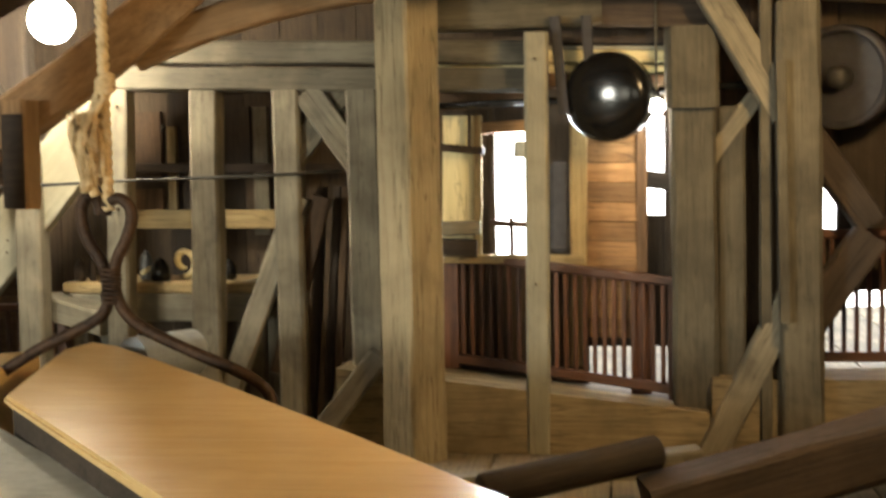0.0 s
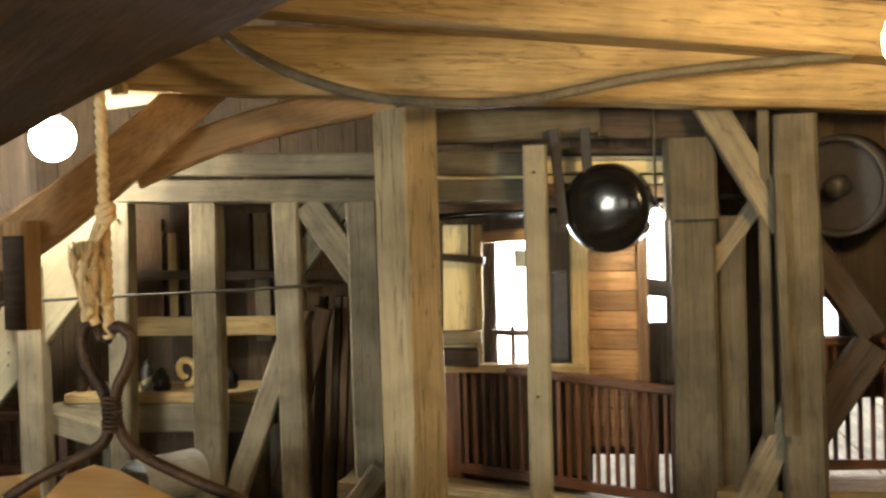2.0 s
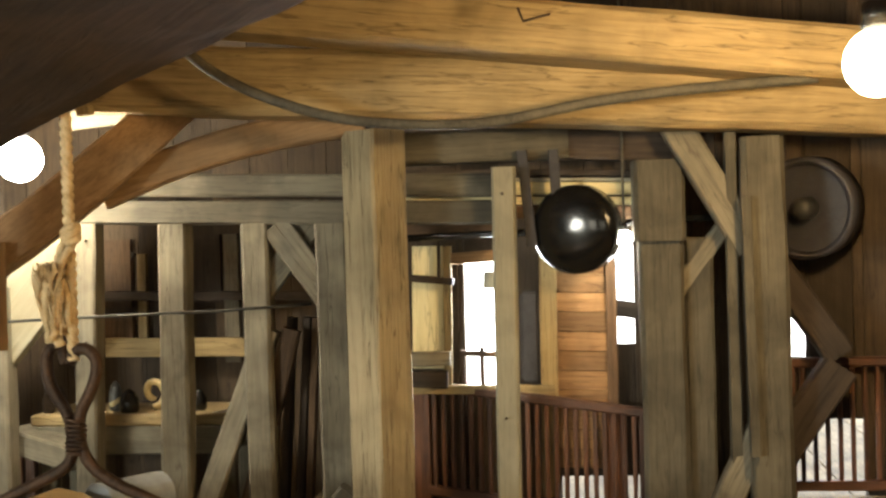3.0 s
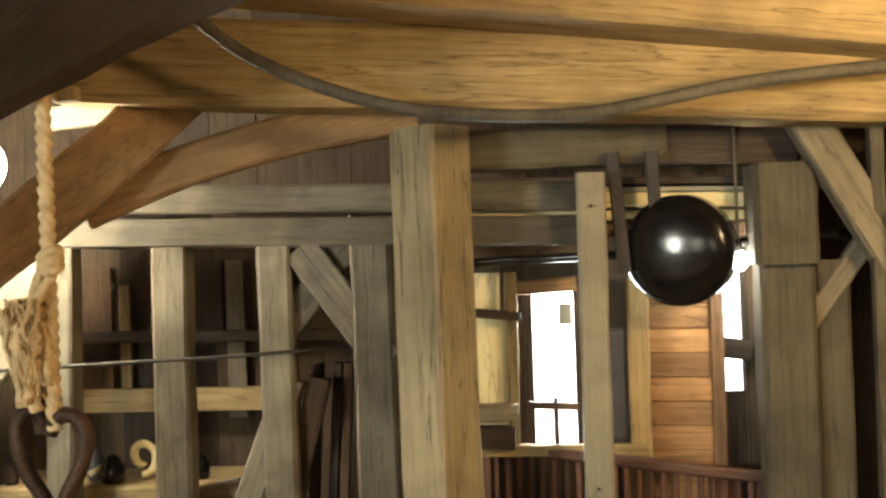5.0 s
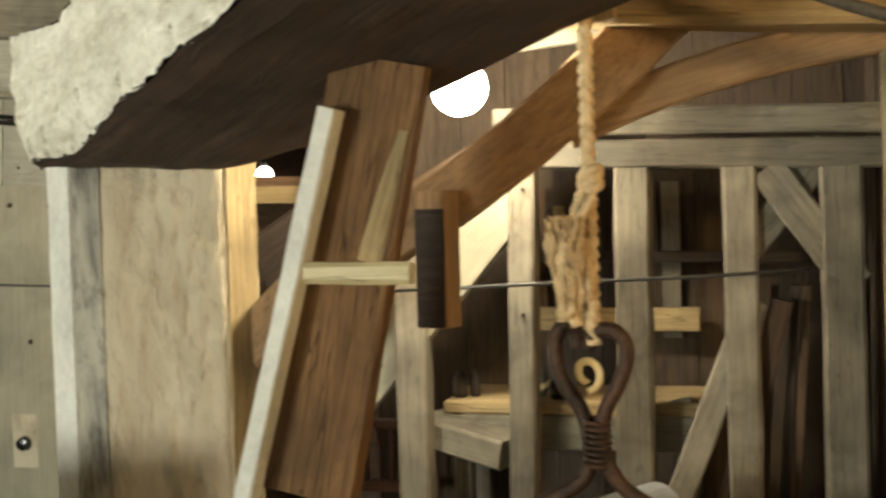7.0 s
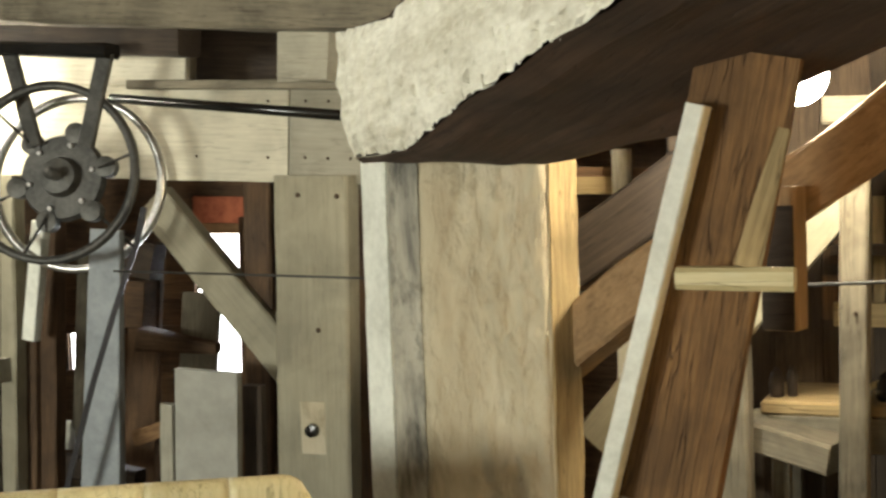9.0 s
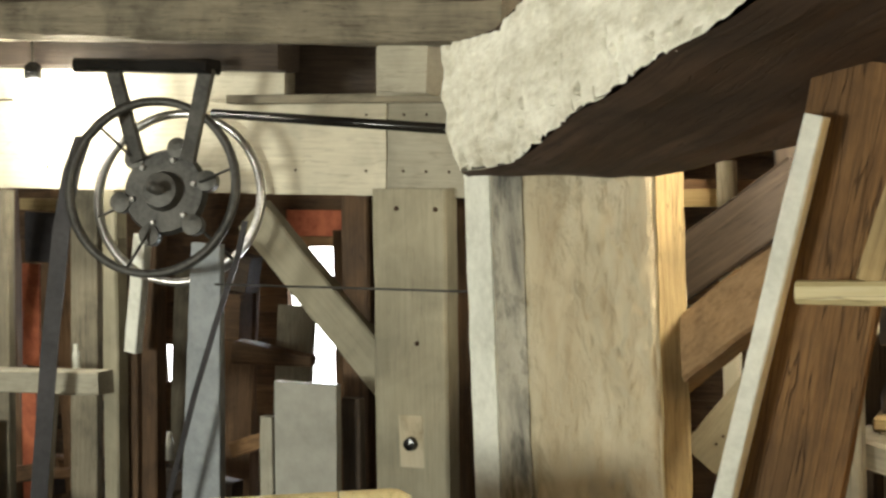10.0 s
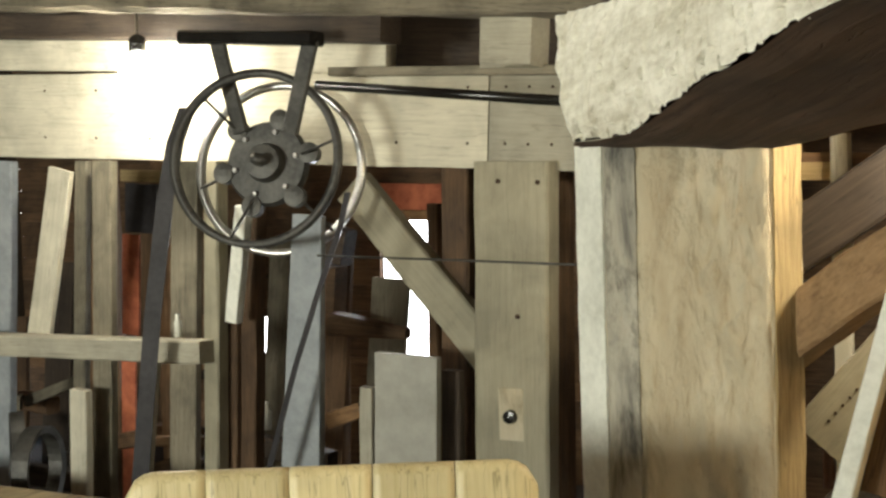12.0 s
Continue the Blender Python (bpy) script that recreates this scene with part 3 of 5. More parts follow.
timber("stud", (-1.539, 5.270, 1.475), (-1.567, 5.270, -0.113), 0.123, 0.098, M_GREY, "grey weathered upright stud of the partition", "stud", up=(1, 0, 0), group="partition studs")
timber("stud", (-1.144, 5.270, 1.465), (-1.157, 5.270, -0.113), 0.123, 0.128, M_GREY, "grey weathered upright stud of the partition", "stud", up=(1, 0, 0), group="partition studs")
timber("stud", (-0.776, 5.270, 1.457), (-0.769, 5.270, -0.113), 0.123, 0.117, M_GREY, "grey weathered upright stud of the partition", "stud", up=(1, 0, 0), group="partition studs")
timber("stud", (-0.441, 5.270, 1.449), (-0.427, 5.270, -0.113), 0.124, 0.142, M_GREY, "grey weathered upright stud of the partition", "stud", up=(1, 0, 0), group="partition studs")
timber("x_brace", (-0.686, 5.250, 1.449), (-0.397, 5.250, 1.045), 0.062, 0.127, M_GREY, "short grey diagonal brace under the lintel", "brace")
timber("x_brace", (-0.474, 5.285, 1.525), (-0.786, 5.285, 1.125), 0.052, 0.105, M_GREY, "short grey diagonal brace crossing the other", "brace")
timber("diagonal_brace", (-0.735, 5.275, 0.995), (-1.102, 5.275, 0.045), 0.083, 0.097, M_GREY, "grey diagonal brace nailed to a stud", "brace")
timber("diagonal_brace", (-0.639, 5.306, 0.990), (-0.850, 5.306, 0.213), 0.061, 0.079, M_BROWN, "brown diagonal brace behind the studs", "brace")
timber("low_brace", (-0.352, 5.077, 0.322), (-0.589, 5.077, 0.019), 0.103, 0.095, M_GREY, "grey foot brace at the main post", "brace")
timber("leaning_plank", (-0.665, 5.434, 1.034), (-0.739, 5.434, -0.069), 0.030, 0.086, M_DARK, "dark brown plank leaning behind the studs", "plank")
timber("leaning_plank", (-0.554, 5.434, 1.032), (-0.626, 5.434, -0.068), 0.030, 0.066, M_BROWN, "dark brown plank leaning behind the studs", "plank")
timber("leaning_plank", (-0.592, 5.434, 1.033), (-0.666, 5.434, -0.068), 0.030, 0.076, M_DARK, "dark brown plank leaning behind the studs", "plank")
arch = [(-2.543, 5.000, 0.804), (-2.405, 4.900, 0.908), (-2.060, 4.700, 1.163), (-1.628, 4.680, 1.397), (-1.286, 4.740, 1.661), (-0.988, 4.860, 1.957)]
bent_timber("arched_brace", arch, 0.13, 0.194, M_ARCH, "thick curved brace of warm brown oak")
arch2 = [(-1.315, 4.860, 1.587), (-1.055, 4.900, 1.701), (-0.795, 4.930, 1.777), (-0.556, 4.960, 1.831), (-0.244, 4.990, 1.871)]
bent_timber("arched_brace", arch2, 0.1, 0.131, M_ARCH, "thinner curved brace of warm brown oak")
pendant = timber("pendant_post", (-1.683, 4.578, 1.400), (-1.683, 4.578, 0.972), 0.105, 0.105, M_ARCH, "hanging post stub sawn off below the arched brace", "post", spin=12, up=(0, 1, 0))
# added thin sheet makes this face darker than its neighbour
part("dark_face", box_mesh(0.1, 0.006, 0.37, 0.001), M_DARK, pendant, "thin dark sheet added over one face", Matrix.Translation((-1.683 - 0.208 * 0.057, 4.578 - 0.978 * 0.057, 1.160)) @ pose(0, 0, 0, 0, 0, -12))
timber("cross_strut", (-2.109, 5.372, 1.885), (-2.098, 5.372, 1.420), 0.102, 0.212, M_DARK, "dark square timber behind the lamp", "post", up=(1, 0, 0))
timber("gusset_board", (-1.612, 5.306, 1.409), (-2.461, 5.306, 0.413), 0.061, 0.263, M_DUST, "pale diagonal board with rows of nail holes", "board")
timber("soffit_board", (-1.685, 5.450, 1.951), (-1.292, 5.450, 1.985), 0.03, 0.085, M_DUST, "pale board under the ceiling behind the lamp", "board")
timber("slim_stud", (0.319, 5.135, 1.662), (0.313, 5.135, -0.125), 0.093, 0.096, M_DUST, "slim pale pine stud", "stud", up=(1, 0, 0), rough=0.003)
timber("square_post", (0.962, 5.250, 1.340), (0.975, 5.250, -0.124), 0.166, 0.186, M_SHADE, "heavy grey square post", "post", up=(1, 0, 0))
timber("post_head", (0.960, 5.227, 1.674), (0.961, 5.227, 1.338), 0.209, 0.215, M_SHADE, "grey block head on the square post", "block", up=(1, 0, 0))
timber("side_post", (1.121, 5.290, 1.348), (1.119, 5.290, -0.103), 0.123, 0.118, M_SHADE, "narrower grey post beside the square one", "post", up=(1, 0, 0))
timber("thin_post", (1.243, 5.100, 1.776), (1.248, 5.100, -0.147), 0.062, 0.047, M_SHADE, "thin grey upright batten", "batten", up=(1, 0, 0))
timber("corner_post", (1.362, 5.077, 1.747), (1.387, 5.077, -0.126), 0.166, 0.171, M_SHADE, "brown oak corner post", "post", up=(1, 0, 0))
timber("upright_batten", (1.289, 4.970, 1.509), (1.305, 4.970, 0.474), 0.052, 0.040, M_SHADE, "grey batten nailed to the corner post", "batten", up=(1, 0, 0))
timber("upper_brace", (0.996, 5.120, 1.865), (1.320, 5.120, 1.298), 0.104, 0.127, M_GREY, "grey knee brace under the cross beam", "brace")
timber("upper_brace", (1.300, 5.262, 1.486), (1.013, 5.262, 1.107), 0.073, 0.072, M_GREY, "short grey brace by the square post", "brace")
timber("foot_brace", (1.349, 5.120, 0.565), (1.007, 5.120, -0.128), 0.103, 0.120, M_GREY, "grey foot brace at the corner post", "brace")
timber("far_brace", (1.682, 5.215, 0.807), (1.388, 5.215, 0.387), 0.104, 0.151, M_DARK, "brown crossing brace beside the corner post", "brace")
timber("far_brace", (1.373, 5.215, 1.297), (1.682, 5.215, 0.852), 0.104, 0.127, M_DARK, "brown crossing brace beside the corner post", "brace")
timber("sill_beam", (0.752, 4.200, -0.097), (1.724, 4.400, 0.152), 0.249, 0.200, M_DARK, "brown sill beam lying along the edge", "beam")
timber("floor_sill", (-0.038, 4.606, -0.139), (0.960, 4.761, -0.038), 0.121, 0.101, M_GREY, "low grey sill on the floor", "beam")
timber("grey_joist", (-0.108, 5.192, 1.753), (0.578, 5.310, 1.767), 0.124, 0.134, M_SHADE, "grey joist under the cross beam", "beam")
timber("dark_joist", (0.555, 5.330, 1.758), (1.025, 5.330, 1.743), 0.122, 0.125, M_DARK, "dark tarred joist end", "beam")
# The paler slats carry yellow window light in their colour
timber("ceiling_batten", (-0.146, 5.410, 1.661), (0.879, 5.410, 1.631), 0.192, 0.025, M_DARK, "ceiling slat of a row with yellow light put into its colours", "slat")
timber("ceiling_batten", (-0.148, 5.410, 1.594), (0.878, 5.410, 1.566), 0.192, 0.051, M_STAVE, "ceiling slat of a row with yellow light put into its colours", "slat")
timber("ceiling_batten", (-0.149, 5.410, 1.539), (0.878, 5.410, 1.513), 0.192, 0.031, M_STAVE, "ceiling slat of a row with yellow light put into its colours", "slat")
timber("ceiling_batten", (-0.150, 5.410, 1.490), (0.877, 5.410, 1.464), 0.191, 0.056, M_BROWN, "ceiling slat of a row with yellow light put into its colours", "slat")
timber("ceiling_batten", (-0.147, 5.410, 1.631), (0.879, 5.410, 1.602), 0.192, 0.015, M_PALE, "ceiling slat of a row with yellow light put into its colours", "slat")


# ---- mill side: boards, studs and wall pieces ----
def board(name, t_a, t_b, w, thick, material, label, category="board", **more):
    return timber(name, t_a, t_b, thick, w, material, label, category, rough=more.pop("rough", 0.004), bevel=0.06, **more)


board("lintel_board", (-7.889, 6.200, 1.893), (-4.248, 6.200, 1.704), 0.491, 0.049, M_PALE, "wide dusty lintel board with nail heads")
board("lintel_board", (-4.239, 6.200, 1.704), (-3.140, 6.200, 1.641), 0.489, 0.049, M_PALE, "wide dusty lintel board with nail heads")
timber("ledge_beam", (-5.076, 6.100, 1.974), (-3.628, 6.100, 1.892), 0.118, 0.044, M_GREY, "narrow grey ledge along the lintel", "beam")
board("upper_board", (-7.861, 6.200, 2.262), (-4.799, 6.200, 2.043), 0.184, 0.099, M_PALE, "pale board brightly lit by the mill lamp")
timber("dark_beam", (-7.616, 6.000, 2.406), (-4.670, 6.000, 2.157), 0.197, 0.148, M_DARK, "dark tarred ceiling beam", "beam")
timber("rough_beam", (-7.429, 5.850, 2.566), (-3.411, 5.850, 2.186), 0.295, 0.203, M_GREY, "rough flaking grey ceiling beam", "beam", rough=0.02)
timber("beam_block", (-4.134, 6.000, 2.061), (-3.874, 6.000, 2.041), 0.196, 0.267, M_PALE, "short pale wedge block between beams", "block", rough=0.015)
# Added dark sheet: the open recess holds only shade
board("recess_back", (-5.131, 6.700, 2.396), (-3.871, 6.700, 2.280), 1.379, 0.039, M_DARK, "dark sheet standing in for the recess's shade")
timber("wide_stud", (-4.090, 6.150, 1.490), (-4.155, 6.150, -0.691), 0.137, 0.394, M_DUST, "wide dusty stud carrying a switch box", "stud", up=(1, 0, 0), rough=0.004)
timber("back_stud", (-4.506, 6.350, 1.501), (-4.579, 6.350, -0.680), 0.117, 0.162, M_BROWN, "brown stud behind the brace", "stud", up=(1, 0, 0))
timber("mill_brace", (-5.102, 6.280, 1.390), (-4.312, 6.280, 0.524), 0.098, 0.205, M_DUST, "pale grey diagonal brace", "brace")
timber("thin_stud", (-3.975, 6.400, 1.483), (-4.018, 6.400, -0.693), 0.078, 0.111, M_BROWN, "brown stud in the shade of the post", "stud", up=(1, 0, 0))
timber("round_post", (-5.867, 6.100, 1.549), (-5.975, 6.100, -0.650), 0.098, 0.101, M_DUST, "pinkish brown upright plank", "post", up=(1, 0, 0))
timber("round_post", (-5.724, 6.250, 1.542), (-5.851, 6.250, -0.652), 0.098, 0.109, M_BROWN, "brown upright plank behind the belt", "post", up=(1, 0, 0))
timber("round_post", (-5.855, 6.200, 0.760), (-5.929, 6.200, -0.651), 0.078, 0.083, M_BROWN, "brown upright plank below the white batten", "post", up=(1, 0, 0))
board("white_batten", (-5.633, 6.030, 1.305), (-5.734, 6.030, 0.689), 0.079, 0.059, M_WHITE, "short white batten hanging on the posts", up=(1, 0, 0))
board("painted_board", (-5.127, 5.900, 1.259), (-5.273, 5.900, -0.667), 0.174, 0.039, M_GREYPAINT, "upright board in flaking blue-grey paint", up=(1, 0, 0), taper=1.5)
board("sheet_board", (-4.548, 5.850, 0.586), (-4.602, 5.850, -0.682), 0.344, 0.049, M_ZINC, "flat grey panel standing on edge", "panel", up=(1, 0, 0))
board("sheet_board", (-4.812, 5.900, 0.409), (-4.852, 5.900, -0.676), 0.072, 0.049, M_PALE, "narrow pale panel beside the grey one", "panel", up=(1, 0, 0))
timber("dark_upright", (-4.388, 6.000, 0.497), (-4.416, 6.000, -0.686), 0.059, 0.098, M_DARK, "dark upright beside the grey panel", "post", up=(1, 0, 0))
board("shelf_plank", (-7.766, 6.000, 0.510), (-5.895, 6.000, 0.529), 0.123, 0.138, M_PALE, "pale rough shelf plank between the posts", "shelf")
timber("stacked_plank", (-7.005, 6.100, 1.537), (-7.261, 6.100, 0.505), 0.039, 0.175, M_PALE, "pale plank leaning on the shelf", "plank", up=(1, 0, 0))
timber("stacked_plank", (-6.882, 6.150, 1.582), (-7.045, 6.150, -0.626), 0.049, 0.094, M_GREY, "grey plank standing upright", "plank", up=(1, 0, 0))
timber("stacked_plank", (-6.667, 6.100, 1.575), (-6.797, 6.100, -0.632), 0.059, 0.144, M_GREY, "olive grey plank standing upright", "plank", up=(1, 0, 0))
timber("stacked_plank", (-7.556, 6.200, 1.603), (-7.733, 6.200, -0.610), 0.059, 0.126, M_GREYPAINT, "blue-grey board at the wall", "plank", up=(1, 0, 0))
timber("stacked_plank", (-6.738, 5.900, 0.294), (-6.784, 5.900, -0.633), 0.059, 0.126, M_PALE, "short pale offcut standing upright", "plank", up=(1, 0, 0))
timber("stacked_plank", (-6.126, 5.850, 0.486), (-6.299, 5.850, -0.645), 0.029, 0.049, M_PALE, "narrow pale lath leaning by the belt", "plank", up=(1, 0, 0))
timber("stacked_plank", (-6.490, 6.600, 1.564), (-6.632, 6.600, -0.632), 0.059, 0.201, M_GREY, "dim olive board further back", "plank", up=(1, 0, 0))
board("navy_sheet", (-7.098, 6.870, 1.438), (-7.118, 6.870, 1.125), 0.263, 0.020, M_BELT, "dark navy sheet on the wall", "sheet", up=(1, 0, 0))
board("red_sheet", (-7.205, 6.870, 1.115), (-7.245, 6.870, 0.469), 0.136, 0.020, M_BRICK, "red painted boarding behind the shelf", "sheet", up=(1, 0, 0))
board("red_sheet", (-7.276, 6.870, 0.292), (-7.330, 6.870, -0.800), 0.114, 0.020, M_BRICK, "red painted boarding below the shelf", "sheet", up=(1, 0, 0))
board("pine_strip", (-7.262, 6.870, 1.496), (-6.908, 6.870, 1.479), 0.076, 0.030, M_WARM, "short yellow pine strip", "board")
# red boards and dark machine parts before the far window
board("header_board", (-6.622, 8.960, 1.247), (-6.059, 8.960, 1.228), 0.263, 0.049, M_BRICK, "red-brown window header boards")
board("header_board", (-6.608, 8.930, 1.141), (-6.046, 8.930, 1.129), 0.076, 0.049, M_PLANK, "orange-brown window head rail")
timber("machine_block", (-6.168, 7.600, 0.487), (-5.602, 7.600, 0.438), 0.148, 0.151, M_BROWN, "brown machine arm before the window", "machine", taper=0.5)
timber("machine_block", (-6.46, 7.800, 1.037), (-6.16, 7.800, 0.961), 0.148, 0.244, M_DARK, "dark machine block before the window", "machine")
timber("machine_block", (-6.52, 7.700, 0.725), (-6.17, 7.700, 0.693), 0.148, 0.317, M_BROWN, "brown machine block before the window", "machine")
timber("machine_block", (-5.811, 7.000, -0.02), (-5.565, 7.000, 0.06), 0.079, 0.094, M_PLANK, "brown sloping board below the machine", "board")
timber("machine_block", (-6.33, 7.900, 0.841), (-6.374, 7.900, -0.632), 0.098, 0.149, M_BROWN, "brown upright of the machine frame", "machine part", up=(1, 0, 0))
timber("machine_block", (-5.718, 8.200, 1.238), (-5.767, 8.200, -0.637), 0.099, 0.078, M_BROWN, "brown upright beside the window", "post", up=(1, 0, 0))


# dark braces between the big post and the strut
# M_DARK paints the shade behind the post onto this brace
timber("shaded_brace", (-2.580, 5.300, 1.125), (-2.082, 5.300, 1.463), 0.097, 0.206, M_DARK, "brace behind the post, shade put into its dark colour", "brace")
timber("mid_stud", (-2.447, 5.600, 1.547), (-2.445, 5.600, -0.002), 0.058, 0.068, M_PALE, "pale stud seen behind the strut", "stud", up=(1, 0, 0))
board("yellow_rail", (-2.905, 5.630, 1.415), (-2.472, 5.630, 1.406), 0.068, 0.029, M_WARM, "short yellow pine rail under the small lamp")
board("back_rail", (-2.780, 5.640, 1.447), (-2.146, 5.640, 1.415), 0.093, 0.029, M_BROWN, "brown rail behind the strut")


# ---- belt pulley ----
def pulley():
    near, rear = Vector((-5.230, 5.620, 1.545)), Vector((-5.339, 5.969, 1.491))
    c = near.lerp(rear, 0.35)
    scale = 0.0029
    q = (near - rear).normalized()
    thing = tagged(empty("belt_pulley", c), "double-rimmed cast iron belt pulley hung from the ceiling beam", "pulley")
    m = axis_frame(rear, near)[0]
    r, rr = 0.437, 0.450
    gap = (near - rear).length
    for s, r0, mat, label in ((0.0, rr, M_STEEL, "worn bright rim"), (gap, r, M_CAST, "dark near rim")):
        part("rim", turned([(s - 0.012, r0 - 0.038), (s - 0.012, r0), (s + 0.022, r0), (s + 0.022, r0 - 0.038), (s - 0.012, r0 - 0.038)], 56), mat, thing, label, m, True)
    mid = gap * 0.55
    hub = part("disc", turned([(mid - 0.05, 0.02), (mid - 0.05, 0.2), (mid - 0.02, 0.215), (mid + 0.02, 0.2), (mid + 0.02, 0.1), (mid + 0.08, 0.085), (mid + 0.09, 0.02)], 40), M_CAST, thing, "dark dished centre disc", m)
    for k in range(6):
        a = k * math.pi / 3 + 0.2
        d = Vector((0, math.cos(a), math.sin(a)))
        part("spoke", rod_mesh([m @ (d * 0.15 + Vector((mid, 0, 0))), m @ (d * ((rr if k % 2 else r) - 0.02) + Vector((0.02 if k % 2 else gap, 0, 0)))], 0.008, 8), M_CAST, thing)
        part("lobe", turned([(mid - 0.03, 0.02), (mid - 0.03, 0.052), (mid + 0.03, 0.052), (mid + 0.035, 0.02)], 16), M_CAST, hub, "", m @ Matrix.Translation(d * 0.225))
        part("bolt", turned([(0, 0.014), (0.018, 0.014), (0.02, 0.008)], 6), M_STEEL, hub, "", m @ Matrix.Translation(d * 0.16 + Vector((mid + 0.02, 0, 0))))
    hanger = tagged(empty("pulley_hanger", c + Vector((0, 0, 0.4))), "dark forged iron hanger bracket under the beam", "bracket")
    for a, b in (((-5.515, 5.720, 2.139), (-5.388, 5.720, 1.677)), ((-4.949, 5.720, 2.100), (-5.089, 5.720, 1.664))):
        part("strap", timber_mesh((Vector(b) - Vector(a)).length, 0.03, 30 * scale, 0.2, 0.002), M_CAST, hanger, "", axis_frame(a, b, (1, 0, 0))[0])
    part("top_plate", timber_mesh(0.812, 0.12, 24 * scale, 0.2, 0.006), M_BLACK, hanger, "", axis_frame((-5.721, 5.720, 2.171), (-4.780, 5.720, 2.092))[0])
    part("axle", rod_mesh([c - q * 0.2, c + q * 0.13], 0.03, 14), M_CAST, hanger, "iron axle", smooth=True)


pulley()


def strap_belt(label, pts, widths, thick, material):
    """A flat belt through points."""
    bm = bmesh.new()
    rows = []
    for (p, w) in zip(pts, widths):
        p = Vector(p)
        side = Vector((0.88, 0.47, 0)) * w / 2
        back = Vector((-0.47, 0.88, 0)) * thick
        rows.append([bm.verts.new(p - side), bm.verts.new(p + side), bm.verts.new(p + side + back), bm.verts.new(p - side + back)])
    for r, s in zip(rows, rows[1:]):
        for k in range(4):
            bm.faces.new((r[k], r[(k + 1) % 4], s[(k + 1) % 4], s[k]))
    bm.faces.new(rows[0][::-1])
    bm.faces.new(rows[-1])
    tagged(link_mesh("drive_belt", bm, material), label, "belt")


strap_belt("wide dark drive belt running down from the pulley", [(-5.749, 5.750, 1.822), (-5.840, 5.750, 1.653), (-5.926, 5.750, 1.364), (-6.049, 5.750, 0.743), (-6.243, 5.750, -0.484)], [0.090] * 5, 0.01, M_BELT)
strap_belt("narrow dark drive belt running down from the pulley", [(-4.727, 5.650, 1.370), (-4.773, 5.650, 1.213), (-4.918, 5.650, 0.891), (-5.067, 5.650, 0.532), (-5.388, 5.650, -0.363)], [0.027] * 5, 0.03, M_BELT)
shaft = link_mesh("line_shaft", rod_mesh([(-4.766, 5.500, 1.866), (-3.396, 5.200, 1.710)], 0.022, 12), M_BLACK, smooth=True)
tagged(shaft, "dark horizontal iron line shaft", "shaft")
for pts, r, lab in (([(-4.874, 5.600, 1.078), (-4.088, 5.500, 1.067), (-2.900, 5.300, 1.052)], 0.005, "thin taut iron wire"),
                    ([(-2.550, 5.020, 1.033), (-1.361, 5.020, 1.078), (-0.898, 5.135, 1.085), (-0.526, 5.192, 1.104)], 0.0065, "long thin iron rod crossing before the studs"),
                    ([(-7.852, 6.200, 2.366), (-5.719, 6.200, 2.205)], 0.008, "cable run along the pale board")):
    tagged(link_mesh("iron_wire", rod_mesh(pts, r, 8), M_CAST, smooth=True), lab, "wire")

# switch box on the wide stud
box = tagged(empty("switch_box", (-4.077, 6.020, 0.301)), "small dusty electric switch box on the stud", "switch")
part("case", box_mesh(0.144, 0.06, 0.266, 0.008), M_POST, box, "", Matrix.Translation((-4.123, 6.110, 0.283)))
part("knob", turned([(0, 0.035), (0.03, 0.03), (0.035, 0.0)], 16), M_BLACK, box, "black rotary knob", Matrix.Translation((-4.123, 6.080, 0.273)) @ pose(0, 0, 0, 0, 0, -90))

# rounded pine lid in the foreground of the mill side
def pine_lid():
    a, b = Vector((-3.890, 3.200, 0.627)), Vector((-2.883, 3.791, 0.583))
    ztop = 0.638
    ax = (b - a)
    ax.z = 0
    w = ax.length
    ax.normalize()
    back = Vector((-ax.y, ax.x, 0))
    thing = tagged(empty("machine_hood", (a.x, a.y, FLOOR)), "pale pine machine hood with rounded shoulders", "hood")
    n = 5
    base = a.copy()
    base.z = FLOOR
    for i in range(n):
        x0, x1 = w * i / n, w * (i + 1) / n
        bm = bmesh.new()
        rows = []
        for k in range(9):
            x = x0 + 0.0015 + (x1 - x0 - 0.003) * k / 8
            d, r = min(x, w - x), 0.09
            drop = r - math.sqrt(max(0, r * r - (r - d) ** 2)) if d < r else 0
            z = ztop - FLOOR - drop
            foot, p = base + ax * x, base + ax * x + Vector((0, 0, z))
            rows.append([bm.verts.new(v) for v in (foot, p - Vector((0, 0, 0.03)), p + back * 0.012 - Vector((0, 0, 0.008)), p + back * 0.035, p + back * 0.09 - Vector((0, 0, 0.02)), foot + back * 0.09)])
        for ra, rb in zip(rows, rows[1:]):
            for k in range(6):
                bm.faces.new((ra[k], rb[k], rb[(k + 1) % 6], ra[(k + 1) % 6]))
        bm.faces.new(rows[0][::-1])
        bm.faces.new(rows[-1])
        bmesh.ops.transform(bm, matrix=pose(0, 0, 0, 0, 90, 0) @ Matrix.Translation(-base), verts=bm.verts[:])
        part("stave", bm, M_STAVE, thing, "", Matrix.Translation(base) @ pose(0, 0, 0, 0, -90, 0), True)


pine_lid()

# tyre-like grey ring and clutter at the foot of the planks
ring = link_mesh("iron_hoop", turned([(-0.04, 0.2), (-0.05, 0.24), (0.05, 0.24), (0.04, 0.2), (-0.04, 0.2)], 32), M_CAST, m=Matrix.Translation((-6.938, 5.750, -0.142)) @ pose(0, 0, 0, 0, 0, 20))
